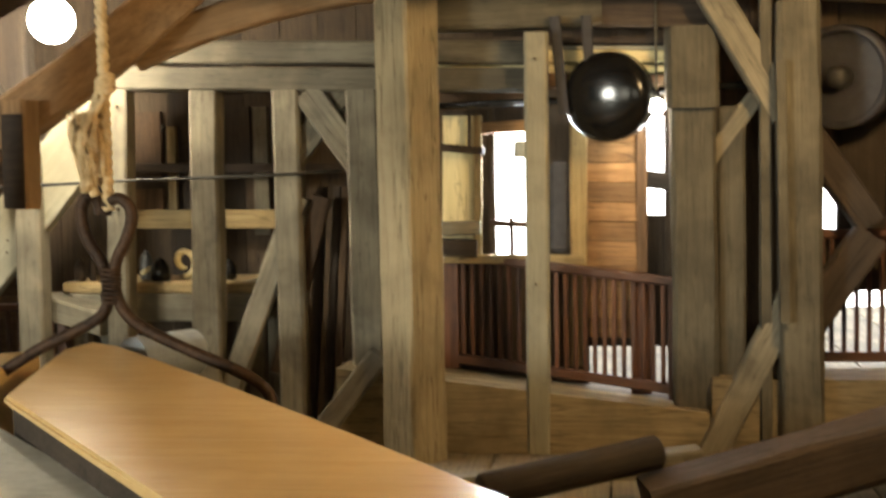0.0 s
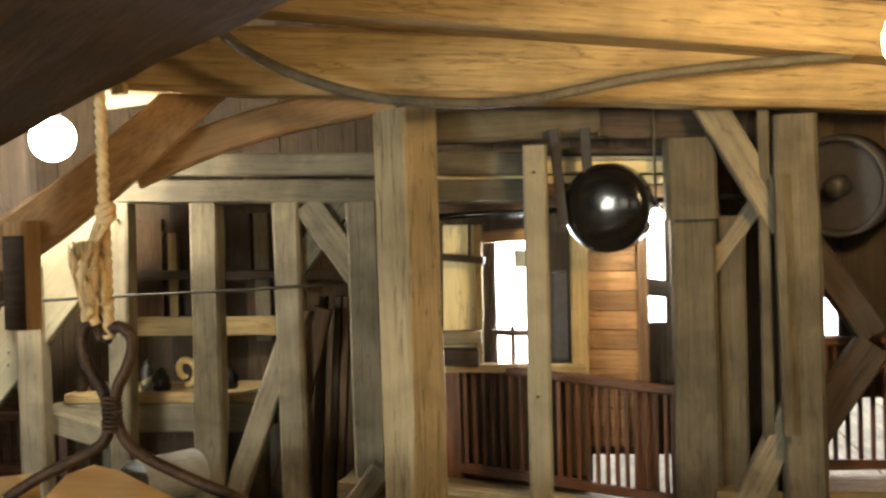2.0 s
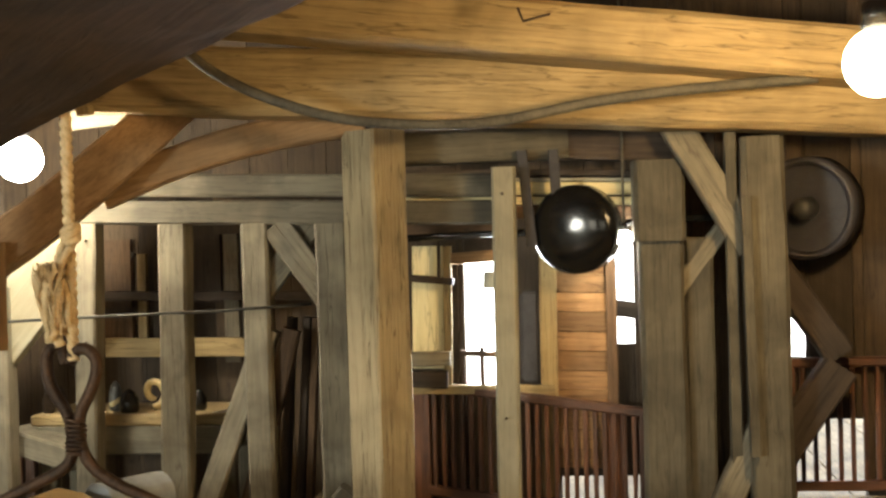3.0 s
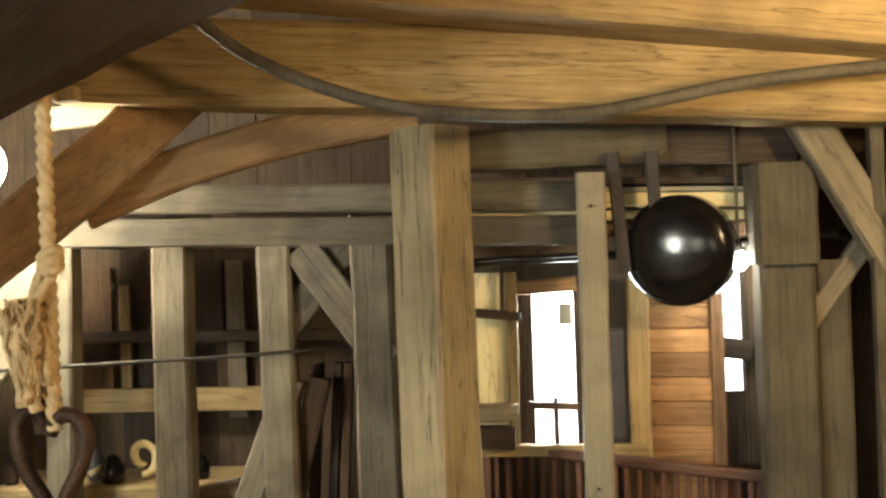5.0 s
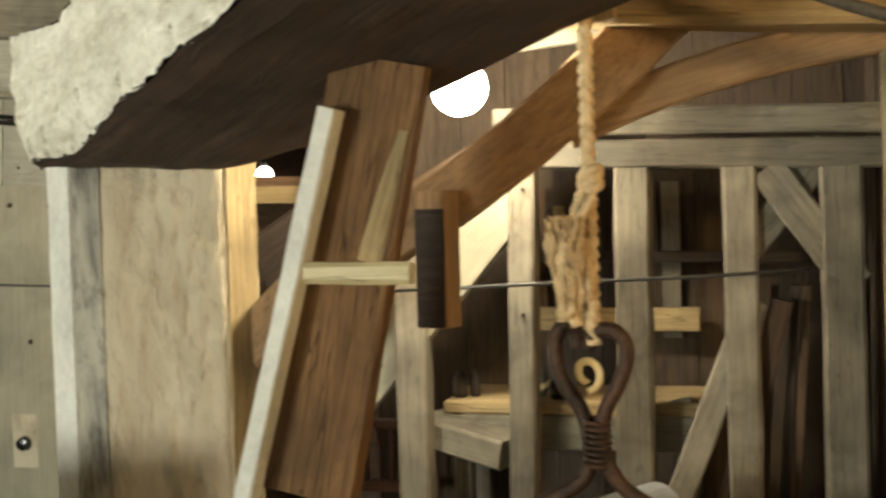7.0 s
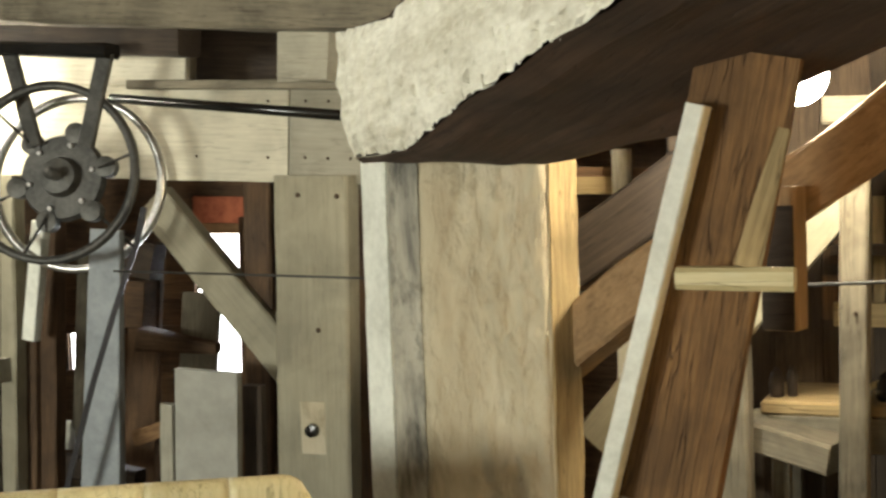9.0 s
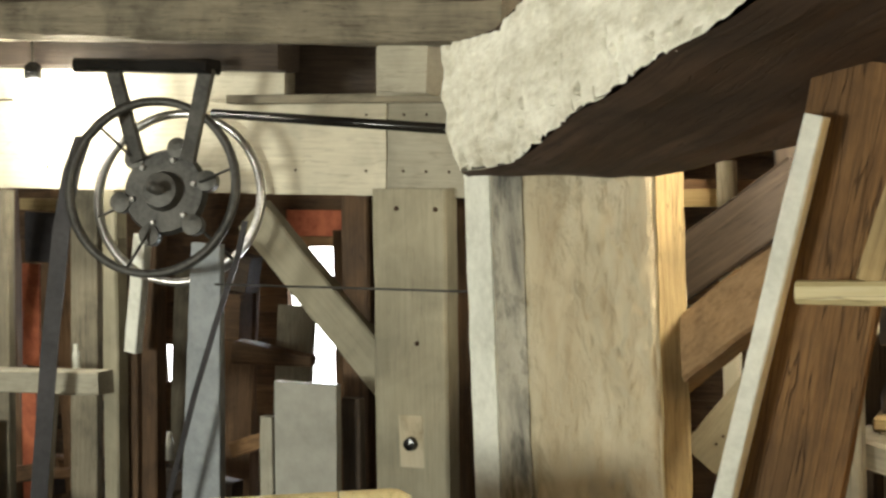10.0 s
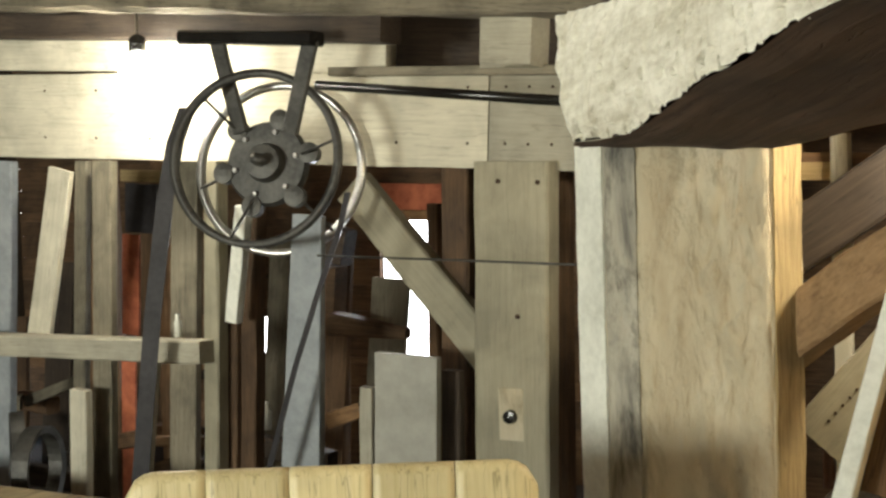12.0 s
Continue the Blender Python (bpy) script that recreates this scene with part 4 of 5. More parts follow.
tagged(ring, "dusty grey iron hoop leaning against the planks", "hoop")

# ---- rope and hook ----
RX, RY = -1.143, 4.05
rope = tagged(empty("rope", (RX, RY, 1.9)), "thick laid hemp rope with knot and frayed tuft", "rope")
top, end = Vector((-1.130, 4.050, 1.865)), Vector((-1.124, 4.050, 0.977))
n = 220
part("strand", rod_mesh([top.lerp(end, i / n) for i in range(n + 1)], 0.0185, 12, 62.0, 3), M_ROPE, rope, smooth=True)
knot_c = (-1.122, 4.050, 1.416)
bm = bmesh.new()
for k in range(3):
    prof = rod_mesh([Vector(knot_c) + Vector((0.022 * math.cos(a), 0.022 * math.sin(a), -0.012 + 0.014 * k + 0.012 * math.sin(a + k))) for a in np.linspace(0, 2 * math.pi, 20)], 0.016, 10)
    me = bpy.data.meshes.new("tmp")
    prof.to_mesh(me)
    prof.free()
    bm.from_mesh(me)
    bpy.data.meshes.remove(me)
part("knot", bm, M_ROPE, rope, "tight rope knot", smooth=True)
# doubled strand and loops between knot and tuft
part("loop", rod_mesh([(-1.136, 4.030, 1.396), (-1.161, 4.030, 1.342), (-1.165, 4.030, 1.281), (-1.139, 4.030, 1.234), (-1.128, 4.030, 1.156), (-1.133, 4.030, 1.096)], 0.014, 10, 55, 3, 3), M_ROPE, rope, smooth=True)
part("loop", rod_mesh([(-1.112, 4.020, 1.372), (-1.147, 4.000, 1.312), (-1.172, 4.020, 1.259), (-1.157, 4.020, 1.204)], 0.014, 10, 55, 3, 3), M_ROPE, rope, smooth=True)
bm = bmesh.new()
rng = random.Random(4)
root = Vector((-1.157, 4.030, 1.281))
for k in range(1500):
    # loose yarns hanging in a thick hank, curling over at the top
    v, deep = rng.random(), rng.gauss(0, 0.022)
    x0, start = -0.085 * v + 0.012, 0.045 - 0.05 * v * rng.random() - 0.1 * rng.random() ** 2
    length, wave = rng.uniform(0.06, 0.2), rng.uniform(0, 6.28)
    pts = []
    for q in range(6):
        f = q / 5
        z = start - length * f
        if z < -0.215:
            z = -0.215 + rng.uniform(-0.01, 0.01)
        squeeze = 1 - 0.45 * min(1.0, max(0.0, -z / 0.22))
        pts.append(root + Vector((x0 * squeeze + 0.011 * math.sin(wave + f * 6), deep * squeeze + 0.009 * math.cos(wave * 1.7 + f * 5), z)))
    side = Vector((rng.uniform(-1, 1), rng.uniform(-1, 1), rng.uniform(-0.3, 0.3))).normalized() * 0.0032
    vs = [(bm.verts.new(p - side), bm.verts.new(p + side)) for p in pts]
    for p, q in zip(vs, vs[1:]):
        bm.faces.new((p[0], p[1], q[1], q[0]))
part("frayed_tuft", bm, M_ROPE, rope, "frayed pale rope fibres")
for k, (x, y) in enumerate(((-0.012, -0.02), (-0.035, -0.028), (-0.058, -0.02), (-0.047, 0.01), (-0.02, 0.015))):
    lay = [root + Vector((x * (1 - 0.35 * f) + 0.012 * math.sin(5 * f + k * 2), y + 0.006 * math.cos(6 * f + k), 0.02 - 0.012 * k - 0.225 * f)) for f in np.linspace(0, 1, 26)]
    part("loose_strand", rod_mesh(lay, 0.018, 10, 48.0, 3), M_ROPE, rope, smooth=True)

hook = tagged(empty("iron_hook", end), "rusty forged iron bail hanging from the rope", "hook")
part("left_eye", rod_mesh([(-1.677, 4.070, 0.305), (-1.456, 4.070, 0.465), (-1.209, 4.070, 0.574), (-1.149, 4.070, 0.619), (-1.140, 4.070, 0.699), (-1.154, 4.070, 0.789), (-1.220, 4.070, 0.879), (-1.236, 4.070, 0.980), (-1.213, 4.070, 1.029), (-1.179, 4.090, 1.024), (-1.173, 4.100, 0.967)], 0.0215, 12, smooth_steps=2), M_IRON, hook, smooth=True)
part("right_eye", rod_mesh([(-0.542, 4.040, 0.270), (-0.556, 4.040, 0.344), (-0.639, 4.040, 0.403), (-0.820, 4.040, 0.475), (-1.022, 4.040, 0.568), (-1.085, 4.040, 0.633), (-1.108, 4.040, 0.713), (-1.105, 4.040, 0.793), (-1.052, 4.040, 0.882), (-1.029, 4.040, 0.971), (-1.065, 4.040, 1.020), (-1.115, 4.050, 1.017), (-1.141, 4.060, 0.970)], 0.0215, 12, smooth_steps=2), M_IRON, hook, smooth=True)
part("binding", rod_mesh([Vector((-1.118, 4.040, 0.783)) + Vector((0.034 * math.cos(a), 0.03 * math.sin(a), -0.0026 * i)) for i, a in enumerate(np.linspace(0, 16 * math.pi, 100 // 2 + 1))], 0.007, 6), M_IRON, hook, "rusty wire binding", smooth=True)

# ---- varnished lid under the hook and what lies beside it ----
def lid():
    z = 0.46
    pts = [(-1.149, 3.253), (-1.396, 4.239), (-1.367, 4.462), (-1.203, 4.334), (-0.480, 3.394), (0.049, 2.684), (0.432, 2.152), (0.95, 1.25), (0.35, 1.2), (-0.255, 2.107)]
    thing = tagged(empty("cover_board", (pts[0][0], pts[0][1], z)), "glossy varnished orange pine cover board", "cover")
    part("board", slab(pts, z - 0.03, z, 0.012), M_LID, thing, "", smooth=False)
    cx = sum(p[0] for p in pts) / len(pts)
    cy = sum(p[1] for p in pts) / len(pts)
    # added dark block takes the place of the shaded gap under the board
    part("skirt", slab([(cx + (x - cx) * 0.95, cy + (y - cy) * 0.95) for x, y in pts], FLOOR, z - 0.03), M_DARK, thing, "dark block standing in for the shaded gap below")


lid()
second = link_mesh("cover_board", slab([(-1.802, 3.910), (-1.985, 4.240), (-1.600, 4.498), (-1.483, 3.781)], FLOOR, 0.42, 0.01), M_LID)
tagged(second, "second varnished pine cover board behind the first", "cover")
drumc = link_mesh("grey_roller", turned([(0, 0.06), (0.0, 0.09), (0.3, 0.09), (0.3, 0.06)], 28), M_GREYPAINT, m=Matrix.Translation((-1.166, 4.349, 0.402)) @ pose(0, 0, 0, 0, 0, 60))
tagged(drumc, "grey rounded roller behind the cover board", "roller")
plate = link_mesh("stone_slab", slab([(-1.679, 3.813), (-1.169, 3.269), (-0.458, 2.468), (-0.270, 1.984), (-0.666, 1.952)], FLOOR, 0.36, 0.01), M_WHITE)
tagged(plate, "pale dusty stone slab beside the cover board", "slab")
log = tagged(link_mesh("wooden_roller", turned([(0, 0.05), (0.01, 0.062), (0.670, 0.062), (0.670 + 0.012, 0.05)], 24), M_DARK, m=axis_frame((0.180, 4.000, 0.010), (0.795, 4.300, 0.093))[0], smooth=True),
             "dark brown round wooden roller lying on the sill", "roller")

# heavy grey cable drooping before the cross beam
tagged(link_mesh("drooping_cable", rod_mesh([(-0.842, 4.400, 2.131), (-0.716, 4.420, 2.012), (-0.522, 4.440, 1.912), (-0.262, 4.466, 1.826), (-0.001, 4.497, 1.797), (0.261, 4.528, 1.790), (0.459, 4.559, 1.820), (0.758, 4.606, 1.880), (1.196, 4.683, 1.920), (1.542, 4.761, 1.941)], 0.02, 12, smooth_steps=3), M_CABLE, smooth=True), "thick grey cable drooping along the cross beam", "cable")
staple = link_mesh("bent_nail", rod_mesh([(0.442, 4.300, 2.178), (0.462, 4.270, 2.126), (0.557, 4.270, 2.148)], 0.005, 6), M_IRON)
tagged(staple, "bent iron nail in the plank", "nail")
peg = timber("wooden_peg", (-1.079, 4.100, 1.871), (-1.076, 4.100, 1.836), 0.050, 0.055, M_WARM, "small pale peg at the rope's top", "peg")


# ---- the railed platform ----
PLAT = 0.1
platform = tagged(empty("platform", (0.8, 5.6, PLAT)), "low boarded platform behind the posts", "platform", kind="structure")
# the near part ramps down beside the main post
for x0, x1, za, zb in ((-0.55, 1.02, 0.262, 0.082), (1.03, 2.6, 0.222, 0.222)):
    for i in range(5):
        a, b = (x0, 5.165 + i * 0.067, za - 0.03), (x1, 5.165 + i * 0.067, zb - 0.03)
        part("deck_board", box_mesh((Vector(b) - Vector(a)).length, 0.064, 0.06, 0.004), M_FLOOR, platform, "",
             axis_frame(a, b)[0] @ pose((Vector(b) - Vector(a)).length / 2, 0, 0))
    bm = bmesh.new()
    low = [bm.verts.new((x, y, FLOOR)) for x, y in ((x0, 5.10), (x1, 5.10), (x1, 5.13), (x0, 5.13))]
    top = [bm.verts.new((x, y, z)) for x, y, z in ((x0, 5.10, za), (x1, 5.10, zb), (x1, 5.13, zb), (x0, 5.13, za))]
    bm.faces.new(low[::-1])
    bm.faces.new(top)
    for k in range(4):
        bm.faces.new((low[k], low[(k + 1) % 4], top[(k + 1) % 4], top[k]))
    part("deck_skirt", bm, M_FLOOR, platform)
RA, RB = Vector((-0.080, 5.457, 0.212)), Vector((0.881, 5.311, 0.101))
HT = 0.508


def railing(label, a, b, height, count, skip_ends=False):
    thing = tagged(empty("railing", a), label, "railing")
    d = (b - a).normalized()
    up = Vector((0, 0, 1))
    part("handrail", timber_mesh((b - a).length + 0.06, 0.05, 0.04, 0.2, 0.002), M_RAIL, thing, "", axis_frame(a + up * height - d * 0.03, b + up * height + d * 0.03)[0])
    part("bottom_rail", timber_mesh((b - a).length, 0.04, 0.045, 0.15, 0.002), M_RAIL, thing, "", axis_frame(a + up * 0.045, b + up * 0.045)[0])
    for p in (a, b):
        part("newel", timber_mesh(height, 0.045, 0.045, 0.1, 0.001), M_RAIL, thing, "", axis_frame(p, p + up * height)[0])
    for i in range(1, count):
        p = a.lerp(b, i / count)
        part("baluster", timber_mesh(height - 0.07, 0.02, 0.02, 0.2, 0.001, step=0.3), M_RAIL, thing, "", axis_frame(p + up * 0.06, p + up * (height - 0.015))[0])
    return thing


railing("red-brown wooden railing with square balusters", RA, RB, HT, 23)
railing("short red-brown railing return behind the main post", RA + Vector((-0.17, 0.0, 0.02)), RA + Vector((-0.03, 0.0, 0)), HT, 4)
railing("red-brown railing beyond the corner post", Vector((1.505, 5.430, 0.227)), Vector((1.925, 5.430, 0.228)), 0.574, 8)
timber("wide_newel", RA.lerp(RB, 0.86) + Vector((0, 0.04, 0)), RA.lerp(RB, 0.86) + Vector((0, 0.04, HT)), 0.05, 0.09, M_RAIL, "wide red-brown newel board in the railing", "post", up=(1, 0, 0))

railing("low red-brown railing behind the pale diagonal board", Vector((-2.532, 5.700, 0.159)), Vector((-2.027, 5.700, 0.164)), 0.3, 9)
timber("window_latch", (0.766, 5.470, 1.048), (0.882, 5.470, 1.032), 0.04, 0.075, M_DARK, "dark fitting across the narrow window", "fitting")
# ---- planked partition and things beyond the railing ----
panel = tagged(empty("planked_partition", (0.627, 5.440, 0.633)), "orange-brown partition of horizontal planks", "partition")
for i in range(11):
    z0 = 1.253 - i * 0.0857
    part("plank", timber_mesh(0.232, 0.03, 0.083, 0.06, 0.003, seed=i), M_PLANK, panel, "", axis_frame((0.508, 5.44 + 0.005 * (i % 3), z0), (0.739, 5.44, z0 - 0.007))[0])
timber("pale_post", (0.483, 5.430, 1.303), (0.474, 5.430, 0.229), 0.056, 0.076, M_WARM, "pale post at the partition's edge", "post", up=(1, 0, 0))
timber("pale_post", (0.754, 5.430, 1.334), (0.757, 5.430, 0.229), 0.056, 0.046, M_BROWN, "brown post at the partition's edge", "post", up=(1, 0, 0))
tagged(link_mesh("black_board", box_mesh(0.086, 0.03, 0.398, 0.014, 3), M_BELT, m=Matrix.Translation((0.398, 5.420, 0.932))), "narrow black board with rounded corners", "board")
timber("cross_rail", (-0.135, 5.420, 0.706), (0.504, 5.420, 0.698), 0.047, 0.041, M_WARM, "pale rail behind the railing", "rail")
timber("slim_upright", (0.041, 5.430, 1.337), (0.033, 5.430, 0.700), 0.047, 0.036, M_WARM, "pale slim upright beside the window", "post", up=(1, 0, 0))
timber("head_board", (0.057, 5.440, 1.279), (0.269, 5.440, 1.290), 0.047, 0.051, M_PLANK, "brown board over the window", "rail")
timber("cross_bar", (0.085, 5.450, 0.861), (0.260, 5.450, 0.852), 0.046, 0.025, M_BROWN, "brown rail across the window", "rail")
timber("glazing_bar", (0.181, 5.450, 0.885), (0.183, 5.450, 0.696), 0.028, 0.020, M_BROWN, "thin brown window bar", "bar", up=(1, 0, 0))
board("light_board", (-0.039, 5.460, 1.338), (-0.052, 5.460, 0.697), 0.158, 0.028, M_STAVE, "pale boarding beside the window", up=(1, 0, 0))
board("wall_shelf", (-0.128, 5.410, 1.199), (0.068, 5.410, 1.180), 0.031, 0.095, M_DARK, "dark wall shelf beside the window", "shelf")
board("wall_shelf", (-0.136, 5.410, 0.840), (0.050, 5.410, 0.844), 0.060, 0.095, M_GREY, "grey wall shelf beside the window", "shelf")
board("wall_shelf", (-0.138, 5.414, 0.757), (0.035, 5.414, 0.751), 0.075, 0.095, M_DARK, "dark box under the wall shelf", "box")
timber("shelf_hanger", (0.006, 5.400, 1.362), (0.002, 5.400, 1.176), 0.019, 0.014, M_DARK, "thin dark shelf hanger", "bracket", up=(1, 0, 0))
board("hanging_sack", (0.226, 5.410, 1.221), (0.224, 5.410, 1.148), 0.046, 0.057, M_PALE, "small pale sack hung by the stud", "sack", up=(1, 0, 0))
timber("wall_beam", (-0.145, 5.470, 1.408), (0.307, 5.470, 1.428), 0.092, 0.092, M_BROWN, "brown wall beam over the window", "beam")


# ---- black drum pulley on its hangers ----
def drum():
    c = Vector((0.611, 5.192, 1.394))
    k = 0.00313
    q = Vector((-0.35, -0.93, -0.05)).normalized()
    thing = tagged(empty("drum_pulley", c), "glossy black iron drum pulley hung from the joist", "pulley")
    m = axis_frame(c + q * -0.1, c + q * 0.1)[0]
    r = 60 * k
    part("drum_body", turned([(0.03, r * 0.9), (0.04, r), (0.12, r), (0.135, r * 0.97), (0.15, r * 0.85), (0.165, r * 0.6), (0.172, r * 0.3), (0.175, 0.01)], 48), M_GLOSS, thing, "", m, True)
    hanger = tagged(empty("drum_hanger", c + Vector((0, 0, 0.2))), "black iron hanger straps of the drum", "bracket")
    for x0, x1 in ((1058, 1066), (1100, 1104)):
        part("strap", timber_mesh(130 * k, 0.02, 14 * k, 0.2, 0.001), M_BELT, hanger, "", axis_frame((c.x + (x0 - 1127) * k, c.y - 0.02, c.z + 108 * k), (c.x + (x1 - 1127) * k, c.y, c.z + 10 * k), (1, 0, 0))[0])
    tagged(link_mesh("line_shaft", rod_mesh([(-0.116, 5.310, 1.376), (0.429, 5.270, 1.388), (0.784, 5.270, 1.416), (1.203, 5.192, 1.434)], 0.016, 10), M_BLACK, smooth=True), "black iron line shaft through the drum", "shaft")


drum()
bigd = tagged(empty("line_pulley", (1.560, 5.300, 1.420)), "large dark pulley wheel beyond the corner post", "wheel")
wheel = axis_frame((1.616, 5.380, 1.467), (1.523, 5.200, 1.453))[0]
part("rim", turned([(0.0, 0.185), (0.0, 0.215), (0.13, 0.215), (0.13, 0.185), (0.0, 0.185)], 44), M_BELT, bigd, "dark worn wheel rim", wheel, True)
part("web", turned([(0.05, 0.03), (0.05, 0.188), (0.075, 0.188), (0.075, 0.03)], 40), M_BELT, bigd, "", wheel)
part("hub", turned([(0.02, 0.02), (0.02, 0.05), (0.17, 0.045), (0.18, 0.02)], 24), M_CAST, bigd, "dusty iron hub", wheel, True)

# ---- workbench and clutter behind the studs ----
bench = tagged(empty("workbench", (-1.512, 5.621, 0.444)), "old wooden workbench cluttered with tools", "workbench")
BZ = 0.605
BX0, BX1 = -1.900, -0.935
part("bench_top", box_mesh(BX1 - BX0, 0.46, 0.05, 0.008), M_WARM, bench, "", pose((BX0 + BX1) / 2, 5.64, BZ - 0.025))
part("apron", box_mesh(BX1 - BX0 - 0.04, 0.04, 0.13, 0.006), M_GREY, bench, "", pose((BX0 + BX1) / 2, 5.43, BZ - 0.115))
for x in (BX0 + 0.06, BX1 - 0.06):
    for y in (5.5, 5.82):
        part("leg", timber_mesh(BZ - 0.05 - FLOOR, 0.07, 0.07, 0.1, 0.002), M_GREY, bench, "", axis_frame((x, y, FLOOR), (x, y, BZ - 0.05))[0])
timber("side_bench", (-1.963, 5.434, 0.505), (-1.609, 5.310, 0.435), 0.202, 0.109, M_GREY, "side plank of the bench by the studs", "bench")


def pot(label, at, r, h, material, name="pot"):
    thing = tagged(empty(name, at), label, name)
    part("body", turned([(0, r * 0.8), (h * 0.15, r), (h * 0.75, r), (h * 0.9, r * 0.7), (h, r * 0.72), (h, r * 0.55)], 24), material, thing, "", Matrix.Translation(at) @ pose(0, 0, 0, 0, -90, 0), True)
    part("lid", turned([(h, r * 0.55), (h + 0.008, r * 0.5), (h + 0.02, r * 0.12)], 20), material, thing, "", Matrix.Translation(at) @ pose(0, 0, 0, 0, -90, 0), True)


for px, py, r, h, mat, lab in ((-1.459, 5.50, 0.045, 0.09, M_BLACK, "round black glazed pot on the bench"), (-1.856, 5.52, 0.028, 0.09, M_DARK, "small dark tin on the bench"),
                              (-1.802, 5.54, 0.02, 0.1, M_DARK, "narrow dark bottle on the bench"), (-1.551, 5.57, 0.03, 0.12, M_CAST, "grey metal tin on the bench"), (-1.146, 5.56, 0.035, 0.08, M_BLACK, "low black tin on the bench")):
    pot(lab, (px, py, BZ), r, h, mat)
scroll = tagged(link_mesh("scroll_bracket", rod_mesh([Vector((-1.377, 5.589, 0.668)) + Vector((0.06 * (1 - 0.16 * a) * math.cos(a) * 0.9, 0, 0.06 * (1 - 0.12 * a) * math.sin(a) + 0.02)) for a in np.linspace(-1.5, 5.2, 26)], 0.016, 8), M_SACK, smooth=True), "pale curled wooden scroll piece on the bench", "scroll")
timber("bench_tool", (-1.545, 5.496, 0.642), (-1.462, 5.496, 0.686), 0.030, 0.020, M_SACK, "small pale brush on the bench", "tool")
timber("bench_tool", (-1.077, 5.465, 0.592), (-0.976, 5.465, 0.613), 0.040, 0.020, M_PALE, "pale wooden stick on the bench", "tool")


def P15(u, v):
    """A place on the cupboard front, in units of its own grid."""
    return (-2.562 + u * 0.00289, 5.875, 2.300 - v * 0.00289)


board("yellow_shelf", (-1.677, 5.807, 0.882), (-0.955, 5.807, 0.875), 0.092, 0.048, M_WARM, "yellowish shelf board on the back wall", "shelf")
board("back_shelf", (-1.687, 5.819, 1.131), (-0.525, 5.819, 1.112), 0.044, 0.048, M_DARK, "dark shelf on the back wall", "shelf")
for x0, x1, y0, y1, mat, lab in ((290, 345, 310, 425, M_BROWN, "brown cupboard door behind the studs"), (290, 345, 440, 500, M_BROWN, "low brown cupboard door behind the studs"), (450, 500, 305, 420, M_DARK, "dark open cupboard behind the studs"), (505, 530, 305, 520, M_GREY, "grey upright between the cupboards")):
    board("cupboard_door", P15((x0 + x1) / 2, y0), P15((x0 + x1) / 2, y1), (x1 - x0) * 0.0029, 0.03, mat, lab, "cupboard", up=(1, 0, 0))
# Pale strip paints a slit of light on the back wall
board("light_slit", P15(363, 335), P15(363, 500), 14 * 0.003, 0.03, M_WARM, "narrow pale strip standing in for a slit of light", up=(1, 0, 0))
board("door_brace", P15(292, 400), P15(345, 330), 16 * 0.003, 0.02, M_GREY, "short grey diagonal lath on the cupboard")

# low clutter behind the belts
rng = random.Random(11)
for i in range(16):
    u = rng.uniform(-40, 640)
    y = rng.uniform(6.5, 7.6)
    x0, z0 = -8.660 + u * 0.0036, rng.uniform(-0.55, 0.05)
    a = Vector((x0, y, z0))
    b = a + Vector((rng.uniform(0.25, 0.7), rng.uniform(-0.1, 0.4), rng.uniform(-0.12, 0.18)))
    timber("timber_offcut", a, b, rng.uniform(0.04, 0.12), rng.uniform(0.05, 0.14), rng.choice((M_BROWN, M_DARK, M_GREY, M_PLANK)), "rough timber offcut in a heap behind the belts", "timber", group="offcut heap")
for i in range(9):
    x0 = -9.329 + i * 0.42
    timber("stacked_board", (x0, 7.75, PIT), (x0 + rng.uniform(-0.1, 0.1), 7.9, rng.uniform(0.3, 1.1)), 0.04, rng.uniform(0.18, 0.34), rng.choice((M_BROWN, M_DARK, M_BROWN, M_GREY)), "tall dark board stacked against the far wall", "plank", up=(1, 0, 0), group="stacked boards")
hoop = link_mesh("iron_hoop", turned([(-0.03, 0.14), (-0.04, 0.17), (0.04, 0.17), (0.03, 0.14), (-0.03, 0.14)], 28), M_CAST, m=Matrix.Translation((-7.319, 5.950, -0.048)) @ pose(0, 0, 0, 0, 0, 50))
tagged(hoop, "smaller grey iron hoop beside the larger one", "hoop")
tagged(link_mesh("glass_jar", turned([(0, 0.03), (0.1, 0.034), (0.13, 0.02), (0.16, 0.022)], 20), M_WHITE, m=Matrix.Translation((-5.985, 6.600, -0.012)) @ pose(0, 0, 0, 0, -90, 0), smooth=True), "small white jar among the offcuts", "jar")
tagged(link_mesh("glass_jar", turned([(0, 0.02), (0.08, 0.02), (0.1, 0.012), (0.13, 0.012)], 16), M_WHITE, m=Matrix.Translation((-6.140, 6.050, 0.592)) @ pose(0, 0, 0, 0, -90, 0), smooth=True), "small white bottle standing on the shelf plank", "bottle")


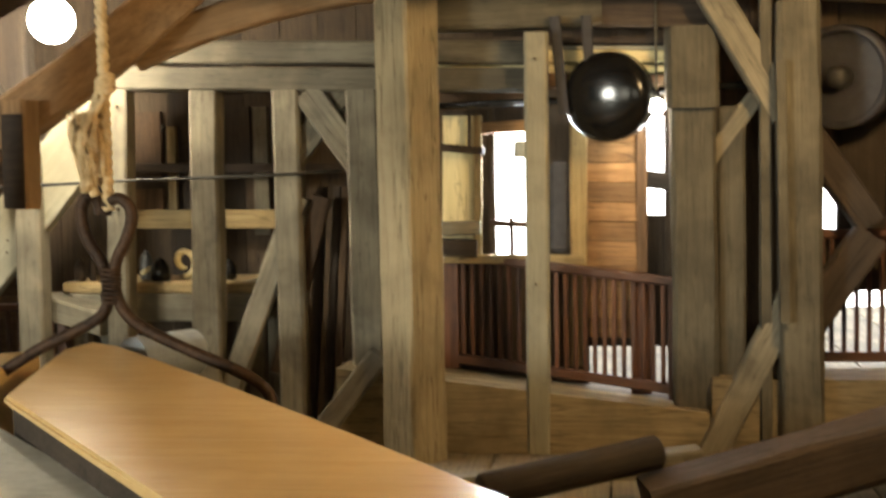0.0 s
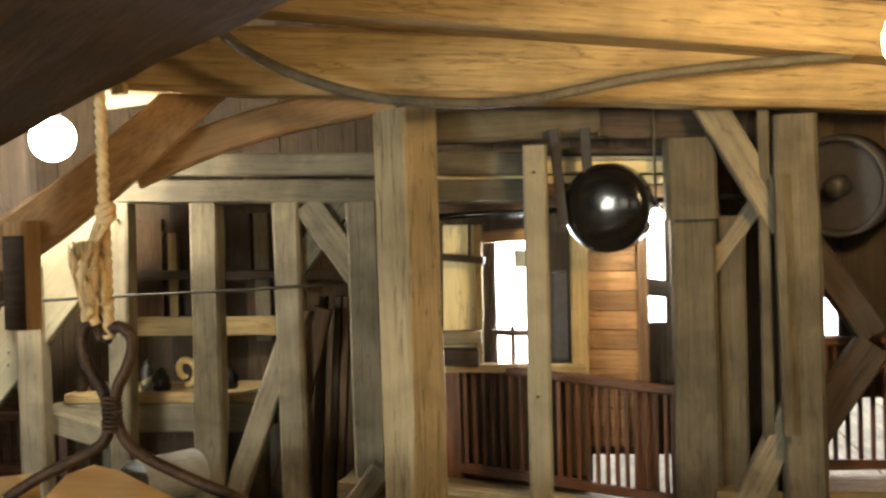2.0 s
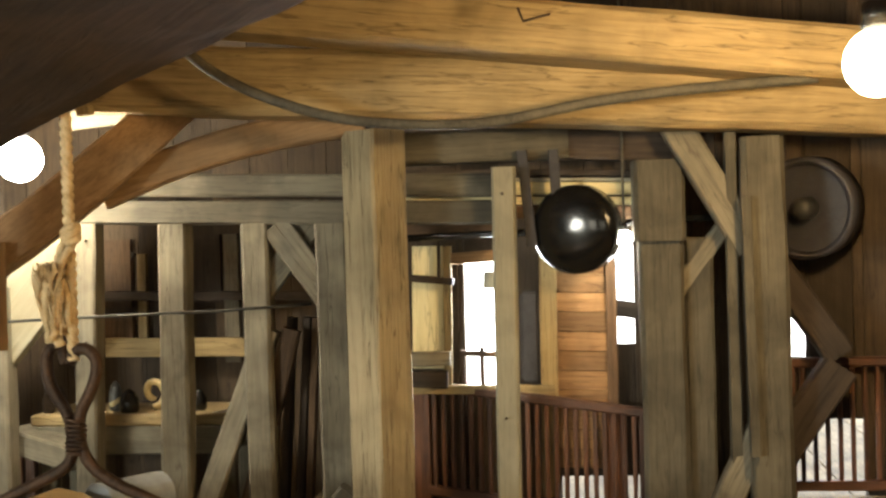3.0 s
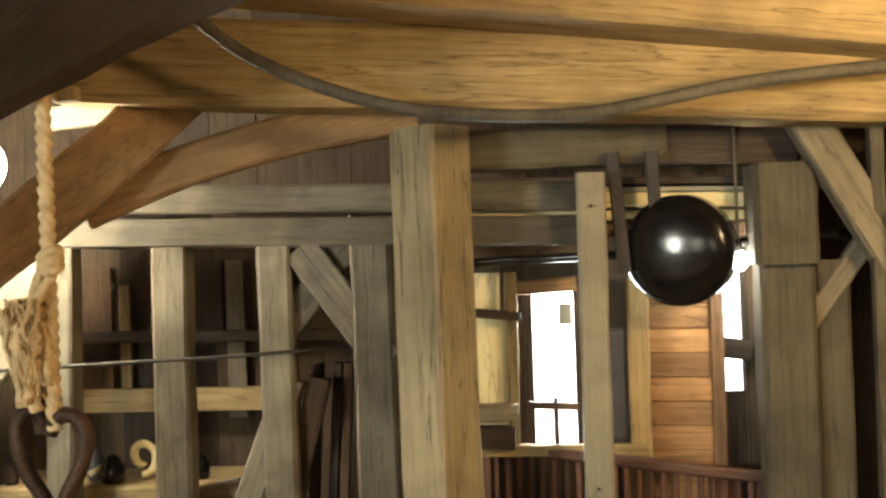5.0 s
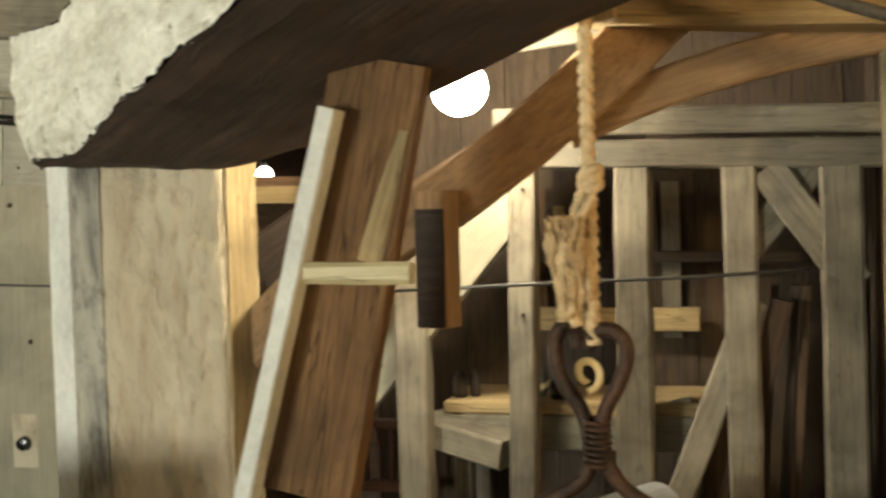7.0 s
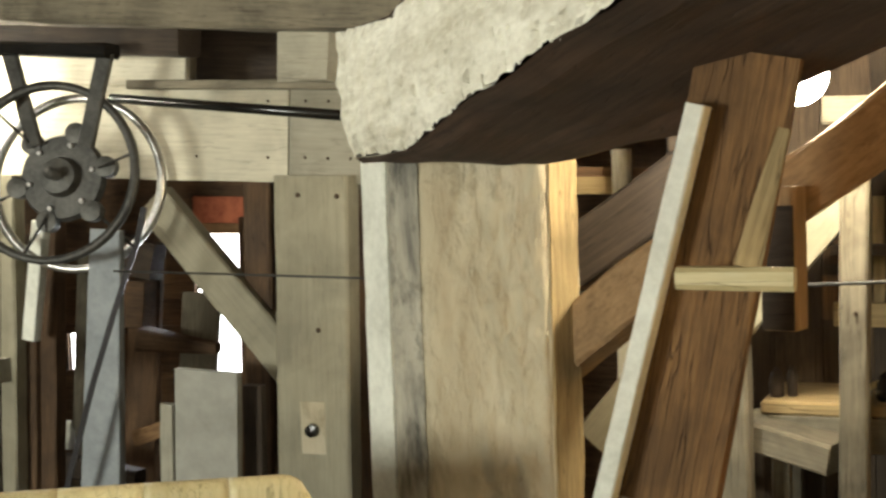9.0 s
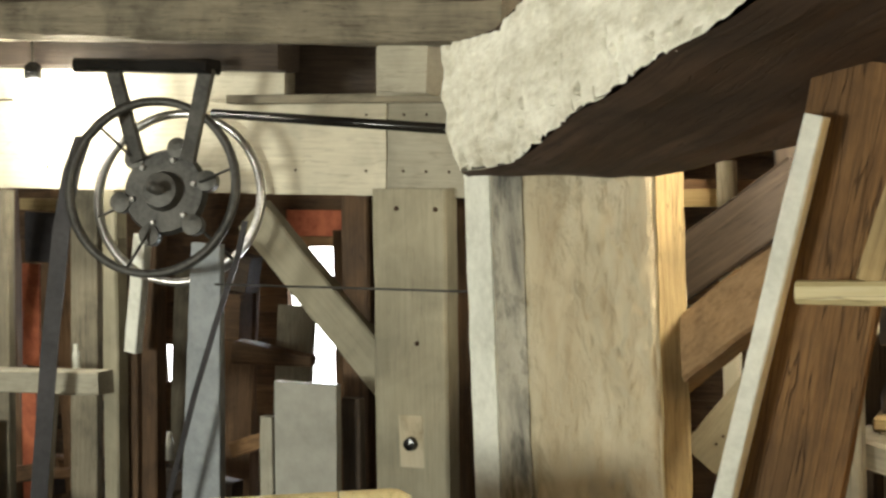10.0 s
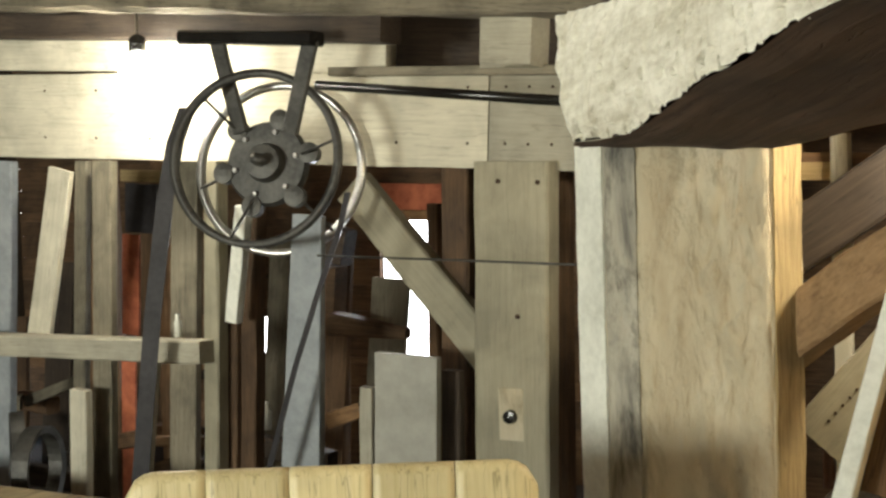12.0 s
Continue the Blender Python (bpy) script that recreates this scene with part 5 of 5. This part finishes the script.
def nail_heads(ob, spots, radius=0.008):
    """Round nail heads on the near face of a board, at (share of length, share of height)."""
    xs = [v.co.x for v in ob.data.vertices]
    ys = [v.co.y for v in ob.data.vertices]
    zs = [v.co.z for v in ob.data.vertices]
    near = min(ys, key=lambda v: (ob.matrix_world @ Vector((0, v, 0))).y)
    for fx, fz in spots:
        bm = turned([(0, radius), (0.003, radius * 0.8), (0.005, 0.001)], 8)
        at = Vector((min(xs) + fx * (max(xs) - min(xs)), near, min(zs) + fz * (max(zs) - min(zs))))
        head = part("nail_head", bm, M_IRON, None, "", ob.matrix_world @ Matrix.Translation(at) @ pose(0, 0, 0, 0, 0, -90 if near < 0 else 90))
        head.parent = ob
        head.matrix_parent_inverse = ob.matrix_world.inverted()


for ob in [o for o in scene.objects if o.name.startswith("lintel_board")]:
    nail_heads(ob, [(f, z) for f in np.linspace(0.08, 0.97, 9) for z in (0.25, 0.8)])
for ob in [o for o in scene.objects if o.name.startswith("gusset_board")]:
    nail_heads(ob, [(0.55 + 0.035 * i, 0.3 + 0.12 * (i % 2)) for i in range(9)] + [(0.75 + 0.03 * i, 0.65) for i in range(7)], 0.006)

for u in (-7.481, -6.979):
    timber("rear_post", (u, 6.95, PIT), (u, 6.95, 2.92), 0.1, 0.16, M_BROWN, "brown post at the back of the pit", "post", up=(1, 0, 0))

# peg and bolt heads at the joints
def face_pegs(ob, places, material, name, radius):
    for at in places:
        head = part(name, turned([(0, radius), (0.008, radius * 0.95), (0.012, radius * 0.5), (0.013, 0.001)], 10), material, None, "", Matrix.Translation(at) @ pose(0, 0, 0, 0, 0, -90))
        head.parent = ob
        head.matrix_parent_inverse = ob.matrix_world.inverted()


named = {o.name: o for o in scene.objects}
face_pegs(named["arched_brace"], [(-1.105, 4.769, 1.805), (-1.895, 4.769, 1.270)], M_BROWN, "peg", 0.012)
face_pegs(named["wide_stud"], [(-4.154, 6.082, 1.399), (-3.947, 6.082, 1.388), (-4.072, 6.082, 0.755)], M_IRON, "bolt_head", 0.012)
face_pegs(named["stud.002"], [(-1.143, 5.244, 1.398), (-1.147, 5.244, 0.926)], M_IRON, "nail_head", 0.007)
face_pegs(named["stud.003"], [(-0.777, 5.244, 1.403), (-0.782, 5.244, 0.823)], M_IRON, "nail_head", 0.007)
face_pegs(named["stud.001"], [(-1.53, 5.205, 1.40), (-1.54, 5.205, 0.95)], M_IRON, "nail_head", 0.007)
face_pegs(named["slim_stud"], [(0.315, 5.075, 1.55), (0.31, 5.075, 0.62)], M_IRON, "nail_head", 0.006)
